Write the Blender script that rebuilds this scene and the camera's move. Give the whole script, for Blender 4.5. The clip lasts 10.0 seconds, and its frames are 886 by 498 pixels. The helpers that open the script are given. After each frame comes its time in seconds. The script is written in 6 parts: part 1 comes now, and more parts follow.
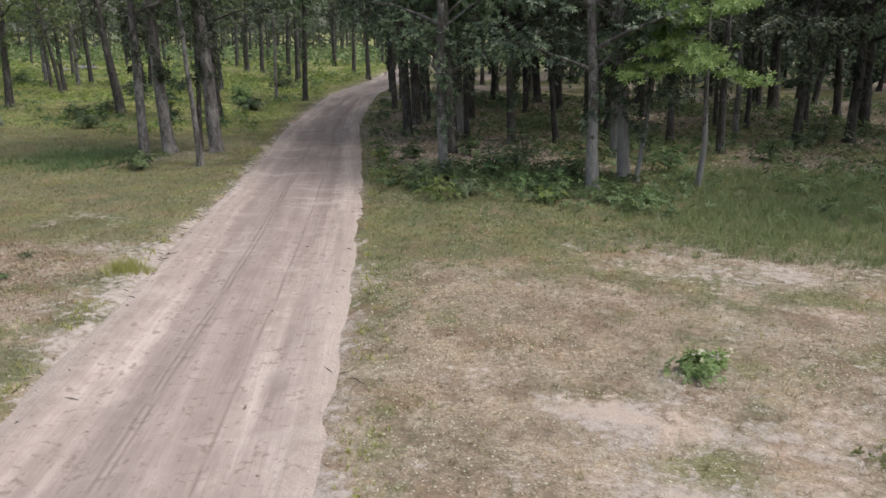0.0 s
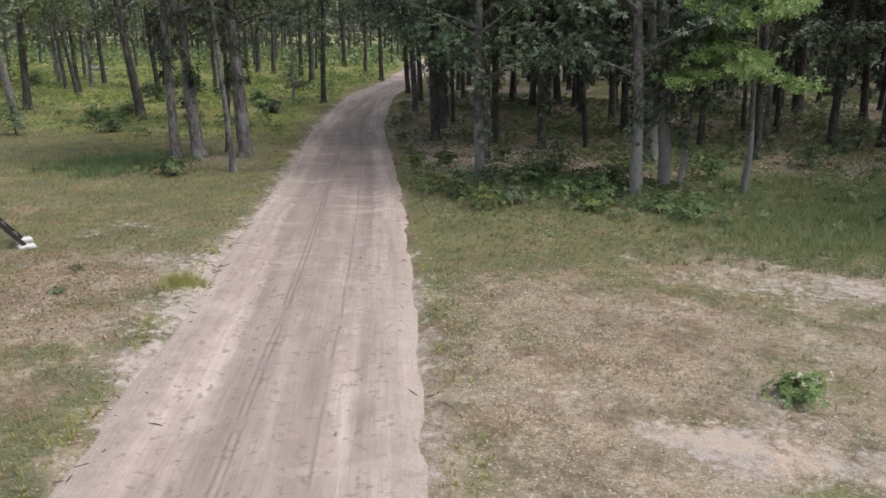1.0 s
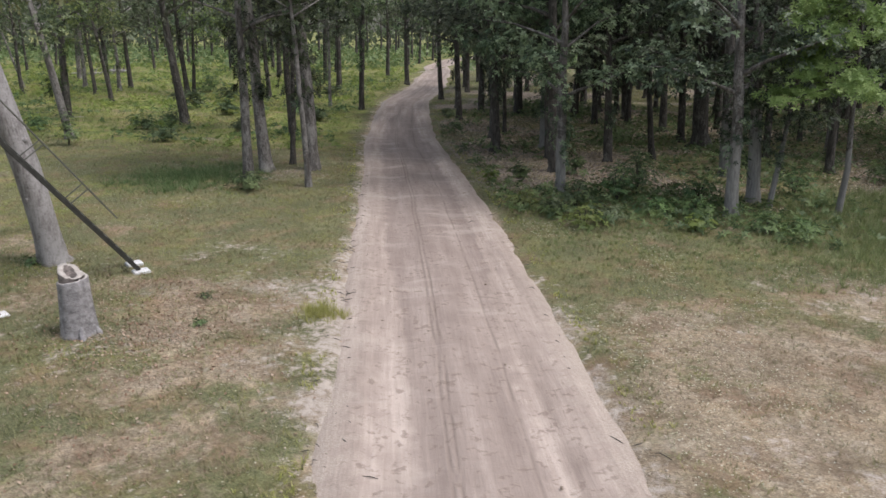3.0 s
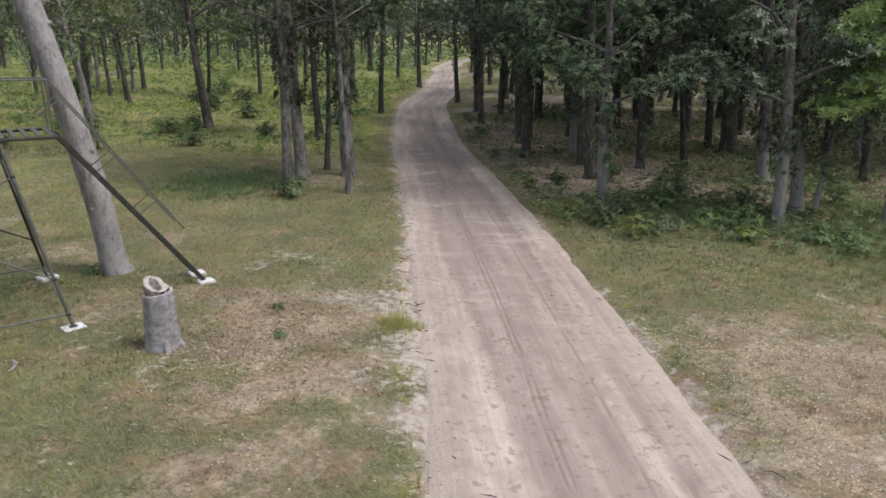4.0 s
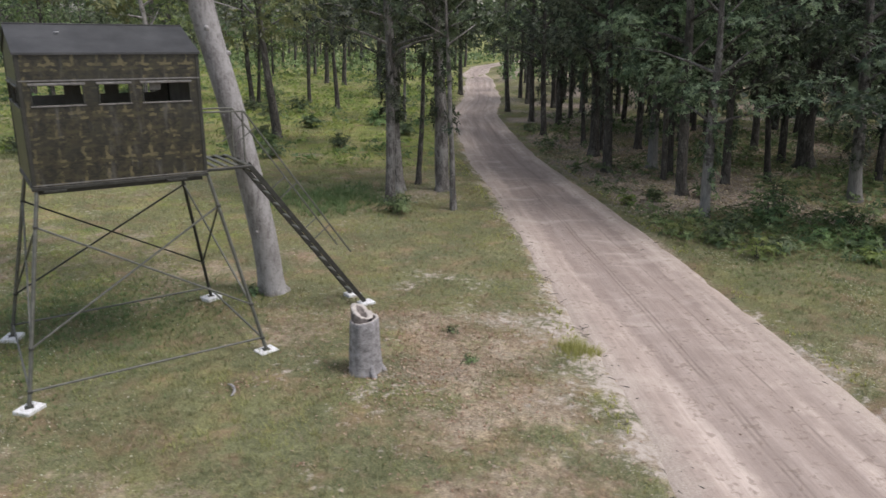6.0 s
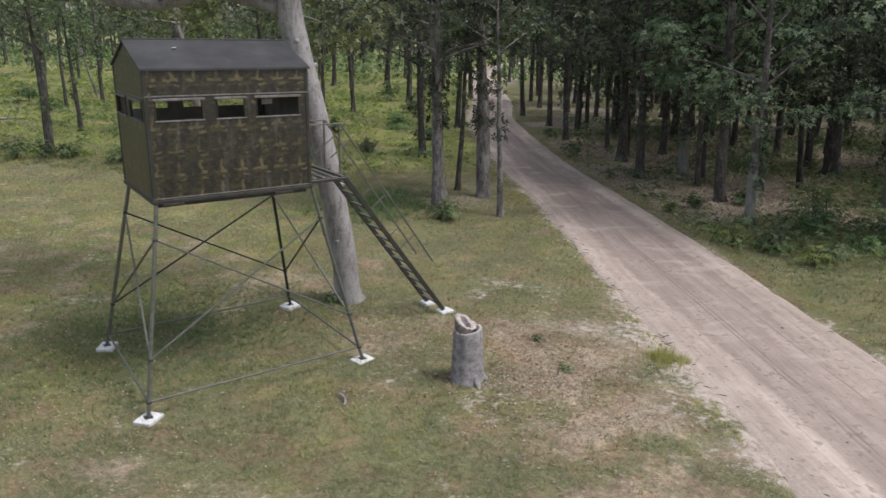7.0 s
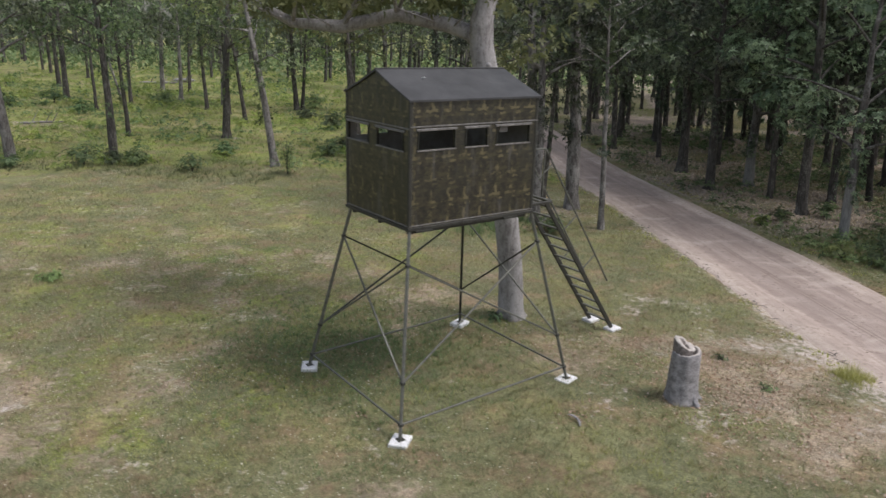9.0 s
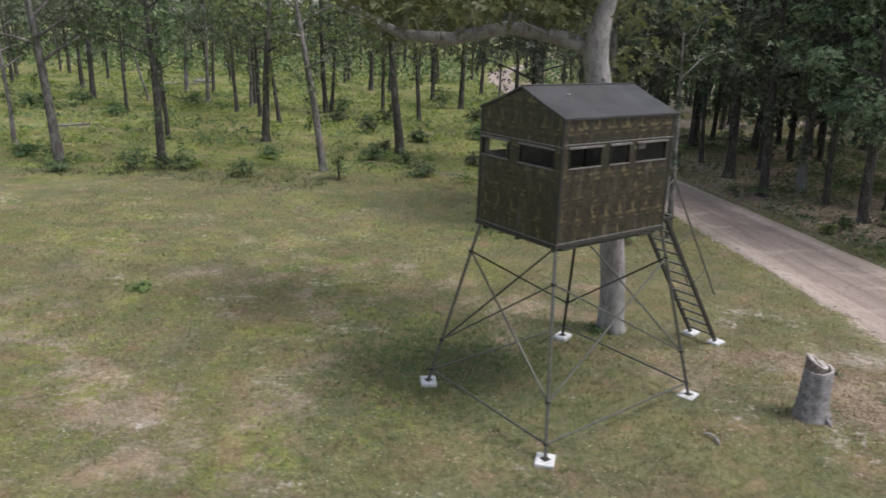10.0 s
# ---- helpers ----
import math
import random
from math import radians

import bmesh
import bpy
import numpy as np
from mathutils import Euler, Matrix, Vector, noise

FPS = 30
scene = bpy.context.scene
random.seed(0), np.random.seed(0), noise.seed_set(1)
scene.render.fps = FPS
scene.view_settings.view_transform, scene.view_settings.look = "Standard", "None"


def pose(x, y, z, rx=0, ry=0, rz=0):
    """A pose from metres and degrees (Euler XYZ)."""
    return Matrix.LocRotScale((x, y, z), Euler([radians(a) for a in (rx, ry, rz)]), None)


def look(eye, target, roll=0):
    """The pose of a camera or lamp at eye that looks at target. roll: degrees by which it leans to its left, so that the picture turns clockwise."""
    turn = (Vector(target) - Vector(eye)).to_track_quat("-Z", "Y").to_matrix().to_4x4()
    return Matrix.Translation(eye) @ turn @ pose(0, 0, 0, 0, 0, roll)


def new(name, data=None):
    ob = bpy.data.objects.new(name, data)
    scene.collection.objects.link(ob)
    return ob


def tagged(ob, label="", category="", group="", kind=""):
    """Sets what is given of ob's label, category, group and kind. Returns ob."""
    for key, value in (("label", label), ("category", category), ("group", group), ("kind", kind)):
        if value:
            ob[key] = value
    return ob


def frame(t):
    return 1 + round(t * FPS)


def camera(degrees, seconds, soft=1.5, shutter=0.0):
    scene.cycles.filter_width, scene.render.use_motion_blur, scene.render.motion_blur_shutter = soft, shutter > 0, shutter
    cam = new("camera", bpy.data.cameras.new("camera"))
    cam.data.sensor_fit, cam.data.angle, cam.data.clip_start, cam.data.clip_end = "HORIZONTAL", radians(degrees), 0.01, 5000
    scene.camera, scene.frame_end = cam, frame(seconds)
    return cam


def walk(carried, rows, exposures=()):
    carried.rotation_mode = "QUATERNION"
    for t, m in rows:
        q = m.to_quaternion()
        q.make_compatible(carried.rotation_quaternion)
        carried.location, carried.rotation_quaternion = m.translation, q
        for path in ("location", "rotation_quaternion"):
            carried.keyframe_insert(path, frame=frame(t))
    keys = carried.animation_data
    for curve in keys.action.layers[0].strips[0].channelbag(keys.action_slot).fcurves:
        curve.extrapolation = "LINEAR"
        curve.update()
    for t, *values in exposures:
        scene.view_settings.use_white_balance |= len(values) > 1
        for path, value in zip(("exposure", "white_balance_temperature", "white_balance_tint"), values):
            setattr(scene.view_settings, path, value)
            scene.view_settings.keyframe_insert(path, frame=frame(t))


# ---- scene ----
cam = camera(62.4, 10.0, 1.5, 0.4)
PATH = [
    (0, (5.207, 0.978, 4.003), (4.814, 2.855, 3.435), 0.1),
    (0.5, (4.679, 1.035, 4.074), (4.282, 2.911, 3.505), 0.1),
    (1, (4.117, 1.091, 4.152), (3.72, 2.966, 3.582), 0.1),
    (1.5, (3.533, 1.116, 4.25), (3.138, 2.991, 3.679), 0.1),
    (2, (2.919, 1.091, 4.347), (2.52, 2.966, 3.777), 0.1),
    (2.5, (2.292, 1.055, 4.45), (1.895, 2.93, 3.879), 0.1),
    (4, (0.358, 0.745, 4.753), (-0.026, 2.623, 4.182), 0.5),
    (4.5, (-0.316, 0.577, 4.853), (-0.702, 2.455, 4.285), 0.5),
    (5, (-1.019, 0.374, 4.977), (-1.399, 2.254, 4.408), 0.9),
    (5.5, (-1.697, 0.156, 5.086), (-2.087, 2.035, 4.521), 0.8),
    (6, (-2.474, -0.104, 5.248), (-2.878, 1.771, 4.681), 0.7),
    (7.5, (-5.1, -0.91, 5.543), (-5.46, 0.975, 4.979), 1.2),
    (8, (-6.049, -1.187, 5.657), (-6.397, 0.7, 5.093), 1.4),
    (8.5, (-7.015, -1.382, 5.718), (-7.347, 0.508, 5.156), 1.6),
    (9, (-8.052, -1.548, 5.822), (-8.368, 0.344, 5.258), 1.7),
    (9.5, (-9.069, -1.617, 5.915), (-9.364, 0.277, 5.346), 1.8),
    (10, (-10.182, -1.781, 6.002), (-10.499, 0.111, 5.436), 1.9),
]
walk(cam, [(t, look(eye, target, roll)) for t, eye, target, roll in PATH], [(0, 0.45), (10, 0.42)])

# ---- world and light ----
SUN_EL, SUN_AZ = 60.0, 97.0     # degrees above the horizon; clockwise from +y
world = bpy.data.worlds.new("cloudy_sky")
scene.world = world
world.use_nodes = True
wn, wl = world.node_tree.nodes, world.node_tree.links
sky = wn.new("ShaderNodeTexSky")
sky.sky_type, sky.sun_disc = "NISHITA", False
sky.sun_elevation, sky.sun_rotation = radians(SUN_EL), radians(SUN_AZ)
sky.dust_density, sky.air_density = 3.0, 1.2
grey = wn.new("ShaderNodeHueSaturation")
grey.inputs["Saturation"].default_value = 0.54
wl.new(sky.outputs[0], grey.inputs["Color"])
wl.new(grey.outputs[0], wn["Background"].inputs[0])
wn["Background"].inputs[1].default_value = 0.138
sun_data = bpy.data.lights.new("sun", "SUN")
sun_data.energy, sun_data.angle, sun_data.color = 1.64, radians(18), (1.0, 0.953, 0.940)
sun = new("sun", sun_data)
_a, _e = radians(SUN_AZ), radians(SUN_EL)
sun.matrix_world = look((40 * math.sin(_a), 40 * math.cos(_a), 60), (40 * math.sin(_a) - math.sin(_a) * math.cos(_e), 40 * math.cos(_a) - math.cos(_a) * math.cos(_e), 60 - math.sin(_e)))


# ---- materials ----
def node_set(name):
    m = bpy.data.materials.new(name)
    m.use_nodes = True
    nt = m.node_tree
    return m, nt.nodes, nt.links, nt.nodes["Principled BSDF"]


def add(ns, ls, kind, inputs=(), **props):
    """A node with its properties; inputs: pairs of socket and value or output socket."""
    n = ns.new(kind)
    for k, v in props.items():
        setattr(n, k, v)
    for k, v in inputs:
        if hasattr(v, "is_output"):
            ls.new(v, n.inputs[k])
        else:
            n.inputs[k].default_value = v
    return n


def noise_out(ns, ls, vec, scale, detail=4.0, rough=0.6, dist=0.0):
    return add(ns, ls, "ShaderNodeTexNoise", [("Vector", vec), ("Scale", scale), ("Detail", detail), ("Roughness", rough), ("Distortion", dist)]).outputs["Fac"]


def ramp(ns, ls, fac, stops):
    r = ns.new("ShaderNodeValToRGB")
    e = r.color_ramp.elements
    while len(e) < len(stops):
        e.new(0.5)
    for el, (p, c) in zip(e, stops):
        el.position = p
        el.color = (*c, 1) if len(c) == 3 else c
    ls.new(fac, r.inputs[0])
    return r.outputs[0]


def mix(ns, ls, fac, a, b, mode="MIX"):
    n = ns.new("ShaderNodeMix")
    n.data_type, n.blend_type = "RGBA", mode
    for i, v in ((0, fac), (6, a), (7, b)):
        if hasattr(v, "is_output"):
            ls.new(v, n.inputs[i])
        else:
            n.inputs[i].default_value = v if i == 0 else (*v, 1)
    return n.outputs[2]


def calc(ns, ls, op, a, b=0.0, c=None, clamp=False):
    n = ns.new("ShaderNodeMath")
    n.operation, n.use_clamp = op, clamp
    for i, v in enumerate((a, b) if c is None else (a, b, c)):
        if hasattr(v, "is_output"):
            ls.new(v, n.inputs[i])
        else:
            n.inputs[i].default_value = v
    return n.outputs[0]


def bump(ns, ls, bsdf, height, strength, distance):
    b = add(ns, ls, "ShaderNodeBump", [("Height", height), ("Strength", strength), ("Distance", distance)])
    ls.new(b.outputs[0], bsdf.inputs["Normal"])


def plain(name, dark, light, scale=6.0, rough=0.8, metal=0.0, fine=60.0, relief=0.3, depth=0.01, coords="Object"):
    """Two tones in noise at two scales, with a fine relief."""
    m, ns, ls, p = node_set(name)
    v = ns.new("ShaderNodeTexCoord").outputs[coords]
    a, b = noise_out(ns, ls, v, scale), noise_out(ns, ls, v, fine, 3)
    f = calc(ns, ls, "ADD", calc(ns, ls, "MULTIPLY", a, 0.65), calc(ns, ls, "MULTIPLY", b, 0.35))
    ls.new(ramp(ns, ls, f, [(0.36, dark), (0.64, light)]), p.inputs["Base Color"])
    p.inputs["Roughness"].default_value, p.inputs["Metallic"].default_value = rough, metal
    bump(ns, ls, p, b, relief, depth)
    return m


def bark(name, dark, light, lichen, share, relief=0.8, bare=0.0):
    """Furrowed bark: noise stretched upwards, with pale lichen blotches. bare: up to where the bole is pale all over, with a ragged edge."""
    m, ns, ls, p = node_set(name)
    v = ns.new("ShaderNodeTexCoord").outputs["Object"]
    st = add(ns, ls, "ShaderNodeMapping", [("Vector", v), ("Scale", (1, 1, 0.16))]).outputs[0]
    fur = noise_out(ns, ls, st, 26, 5, 0.65, 0.4)
    base = ramp(ns, ls, fur, [(0.36, dark), (0.62, light)])
    lng = add(ns, ls, "ShaderNodeMapping", [("Vector", v), ("Scale", (1, 1, 0.45))]).outputs[0]
    blot = calc(ns, ls, "ADD", noise_out(ns, ls, lng, 4.0, 6, 0.75), calc(ns, ls, "MULTIPLY", noise_out(ns, ls, v, 22, 3), 0.35))
    base = mix(ns, ls, ramp(ns, ls, blot, [(0.82 - share, (0, 0, 0)), (0.98 - share, (0.9, 0.9, 0.9))]), base, lichen)
    if bare:
        up = add(ns, ls, "ShaderNodeSeparateXYZ", [(0, v)]).outputs[2]
        edge = calc(ns, ls, "MULTIPLY_ADD", up, 0.2, calc(ns, ls, "MULTIPLY", calc(ns, ls, "SUBTRACT", noise_out(ns, ls, v, 2.0, 4, 0.6), 0.5), 0.7))
        worn = ramp(ns, ls, fur, [(0.30, tuple(0.55 * c for c in lichen)), (0.60, lichen)])
        base = mix(ns, ls, ramp(ns, ls, edge, [(bare * 0.2 - 0.02, (0.85, 0.85, 0.85)), (bare * 0.2 + 0.02, (0, 0, 0))]), base, worn)
    rnd = ns.new("ShaderNodeObjectInfo").outputs["Random"]
    tone = add(ns, ls, "ShaderNodeHueSaturation", [("Value", calc(ns, ls, "MULTIPLY_ADD", rnd, 0.5, 0.75)), ("Color", base)]).outputs[0]
    ls.new(tone, p.inputs["Base Color"])
    p.inputs["Roughness"].default_value = 0.95
    bump(ns, ls, p, fur, relief, 0.03)
    return m


def leafy(name, low, mid, high, through_light=0.35, rough=0.55, patch=None, size=1.5, second=None):
    """Leaves: each its own tone, each plant its own shift; some light passes through. Patches of another tone lie over the ground."""
    m, ns, ls, p = node_set(name)
    isl = ns.new("ShaderNodeNewGeometry").outputs["Random Per Island"]
    rnd = ns.new("ShaderNodeObjectInfo").outputs["Random"]
    col = ramp(ns, ls, isl, [(0.0, low), (0.55, mid), (1.0, high)])
    if patch:
        v = ns.new("ShaderNodeTexCoord").outputs["Object"]
        far = calc(ns, ls, "ADD", noise_out(ns, ls, v, size, 4, 0.65), calc(ns, ls, "MULTIPLY", calc(ns, ls, "SUBTRACT", isl, 0.5), 0.22))
        col = mix(ns, ls, ramp(ns, ls, far, [(0.46, (0, 0, 0)), (0.64, (0.9, 0.9, 0.9))]), col, patch)
        if second:
            off = add(ns, ls, "ShaderNodeMapping", [("Vector", v), ("Location", (17, 5, 2))]).outputs[0]
            col = mix(ns, ls, ramp(ns, ls, noise_out(ns, ls, off, size * 0.8, 4, 0.65), [(0.50, (0, 0, 0)), (0.62, (0.85, 0.85, 0.85))]), col, second)
        if rough > 0.55:
            rnd = 0.5
    col = add(ns, ls, "ShaderNodeHueSaturation", [("Hue", calc(ns, ls, "MULTIPLY_ADD", rnd, 0.045, 0.478)), ("Saturation", calc(ns, ls, "MULTIPLY_ADD", rnd, 0.25, 0.85)), ("Value", calc(ns, ls, "MULTIPLY_ADD", rnd, 0.65, 0.68)), ("Color", col)]).outputs[0]
    ls.new(col, p.inputs["Base Color"])
    p.inputs["Roughness"].default_value = rough
    tr = add(ns, ls, "ShaderNodeBsdfTranslucent", [("Color", col)])
    mx = add(ns, ls, "ShaderNodeMixShader", [(0, through_light), (1, p.outputs[0]), (2, tr.outputs[0])])
    ls.new(mx.outputs[0], ns["Material Output"].inputs["Surface"])
    return m


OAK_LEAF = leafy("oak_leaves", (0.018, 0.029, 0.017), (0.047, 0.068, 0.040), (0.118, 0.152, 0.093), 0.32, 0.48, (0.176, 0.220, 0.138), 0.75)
# wood-edge leaves lighter, deep-wood leaves darker: light and shade put into colour
LIT_EDGE_LEAF = leafy("lit_edge_leaves", (0.030, 0.047, 0.026), (0.092, 0.130, 0.074), (0.215, 0.270, 0.164), 0.40, 0.45, (0.300, 0.362, 0.228), 0.75)
SHADED_LEAF = leafy("shaded_wood_leaves", (0.007, 0.011, 0.007), (0.017, 0.024, 0.015), (0.039, 0.050, 0.032), 0.25, 0.55)
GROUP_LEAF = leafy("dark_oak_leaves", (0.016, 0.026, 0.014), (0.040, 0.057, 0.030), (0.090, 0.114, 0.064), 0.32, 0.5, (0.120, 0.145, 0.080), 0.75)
YOUNG_LEAF = leafy("light_oak_leaves", (0.062, 0.092, 0.030), (0.130, 0.175, 0.056), (0.225, 0.275, 0.098), 0.45, 0.50, (0.300, 0.335, 0.125), 0.75)
OPEN_LEAF = leafy("open_oak_leaves", (0.025, 0.039, 0.020), (0.063, 0.088, 0.042), (0.132, 0.166, 0.078), 0.38, 0.50, (0.185, 0.225, 0.110), 0.75)
BRIGHT_LEAF = leafy("young_leaves", (0.150, 0.218, 0.066), (0.232, 0.312, 0.100), (0.330, 0.405, 0.152), 0.42)
LIMB_LEAF = leafy("olive_leaves", (0.095, 0.120, 0.040), (0.145, 0.172, 0.058), (0.215, 0.230, 0.088), 0.42)
PALE_SHRUB = leafy("pale_shrub_leaves", (0.120, 0.165, 0.085), (0.190, 0.245, 0.130), (0.280, 0.335, 0.190), 0.40)
SHRUB_LEAF = leafy("shrub_leaves", (0.066, 0.108, 0.046), (0.116, 0.175, 0.072), (0.200, 0.268, 0.118), 0.42, 0.55, (0.225, 0.310, 0.120), 1.1)
DARK_SHRUB = leafy("field_bush_leaves", (0.052, 0.088, 0.040), (0.092, 0.142, 0.062), (0.165, 0.225, 0.100), 0.38)
FERN_LEAF = leafy("field_weed_leaves", (0.160, 0.215, 0.055), (0.275, 0.335, 0.085), (0.400, 0.430, 0.140), 0.45, 0.55, (0.085, 0.140, 0.050), 0.30, (0.330, 0.340, 0.110))
FAR_GROWTH = leafy("distant_undergrowth", (0.105, 0.150, 0.062), (0.160, 0.215, 0.090), (0.225, 0.275, 0.130), 0.4)
FAR_LEAF = leafy("distant_leaves", (0.075, 0.105, 0.055), (0.105, 0.145, 0.075), (0.145, 0.185, 0.100))
BLADE_GREEN = leafy("green_blades", (0.136, 0.152, 0.062), (0.204, 0.215, 0.096), (0.300, 0.292, 0.158), 0.35, 0.6, (0.345, 0.256, 0.160), 1.1, (0.312, 0.318, 0.104))
TALL_GREEN = leafy("tall_green_blades", (0.112, 0.146, 0.058), (0.172, 0.206, 0.082), (0.255, 0.275, 0.128), 0.35, 0.6)
LONG_GREEN = leafy("long_green_blades", (0.086, 0.138, 0.050), (0.130, 0.192, 0.072), (0.198, 0.256, 0.112), 0.35, 0.6)
BLADE_DRY = leafy("dry_blades", (0.240, 0.195, 0.128), (0.345, 0.290, 0.200), (0.450, 0.395, 0.290), 0.25, 0.7, (0.250, 0.178, 0.125), 0.9)
FIELD_GREEN = leafy("field_blades", (0.165, 0.225, 0.052), (0.262, 0.320, 0.080), (0.395, 0.425, 0.142), 0.36, 0.6, (0.105, 0.165, 0.058), 0.30, (0.400, 0.330, 0.165))
CLUMP_GREEN = leafy("clump_blades", (0.270, 0.280, 0.085), (0.390, 0.380, 0.135), (0.500, 0.465, 0.210), 0.5, 0.6)
PETAL = leafy("white_petals", (0.40, 0.37, 0.26), (0.50, 0.47, 0.36), (0.64, 0.62, 0.53), 0.3, 0.6)
LITTER = leafy("fallen_leaves", (0.215, 0.120, 0.072), (0.345, 0.222, 0.150), (0.530, 0.420, 0.325), 0.15, 0.75)
WOOD_LITTER = leafy("wood_litter", (0.190, 0.135, 0.090), (0.330, 0.262, 0.185), (0.520, 0.450, 0.345), 0.15, 0.75)
WEED_LEAF = leafy("weed_leaves", (0.135, 0.215, 0.070), (0.225, 0.325, 0.110), (0.330, 0.430, 0.165), 0.45, 0.60, (0.270, 0.385, 0.140), 6.0)
BARK_DARK = bark("dark_oak_bark", (0.020, 0.018, 0.016), (0.082, 0.073, 0.066), (0.185, 0.178, 0.160), 0.13)
BARK_GREY = bark("grey_oak_bark", (0.045, 0.040, 0.037), (0.150, 0.136, 0.128), (0.270, 0.257, 0.248), 0.20)
BARK_PALE = bark("pale_smooth_bark", (0.118, 0.108, 0.108), (0.222, 0.208, 0.208), (0.290, 0.278, 0.280), 0.22, 0.7)
BARK_ASH = bark("ash_grey_bark", (0.040, 0.036, 0.033), (0.130, 0.118, 0.110), (0.300, 0.290, 0.280), 0.15, 0.8, 1.9)
STUMP_WOOD = plain("mottled_grey_wood", (0.120, 0.112, 0.116), (0.355, 0.340, 0.352), 11, 0.95, 0, 48, 0.8, 0.02)
CUT_WOOD = plain("weathered_cut_wood", (0.30, 0.27, 0.25), (0.48, 0.44, 0.41), 14, 0.9)
ROTTEN = plain("brown_rotten_wood", (0.080, 0.066, 0.062), (0.230, 0.200, 0.190), 14, 0.95)
STEEL = plain("dark_painted_steel", (0.020, 0.020, 0.018), (0.050, 0.050, 0.045), 9, 0.5, 0.3, 80, 0.1, 0.002)
STEEL_GREY = plain("weathered_grey_tube", (0.075, 0.075, 0.066), (0.150, 0.150, 0.132), 9, 0.5, 0.3, 80, 0.1, 0.002)
PAD = plain("white_footing", (0.50, 0.50, 0.51), (0.72, 0.72, 0.74), 12, 0.85, 0, 60, 0.2, 0.004)
ROOF = plain("dark_roof_sheet", (0.022, 0.022, 0.024), (0.060, 0.060, 0.064), 2.2, 0.6, 0, 90, 0.15, 0.003)
TRIM = plain("faded_trim", (0.075, 0.070, 0.066), (0.185, 0.175, 0.172), 8, 0.7, 0, 60, 0.1, 0.002)
DARK_IN = plain("dark_inner_wall", (0.210, 0.196, 0.180), (0.350, 0.328, 0.304), 5, 0.9)
CORNER = plain("dark_corner_sheet", (0.014, 0.014, 0.011), (0.036, 0.034, 0.028), 6, 0.6)
CLOD = plain("pale_sand_clods", (0.34, 0.28, 0.22), (0.58, 0.51, 0.43), 5, 0.95)
CLOD_DARK = plain("damp_clods", (0.16, 0.12, 0.09), (0.30, 0.24, 0.19), 5, 0.95)


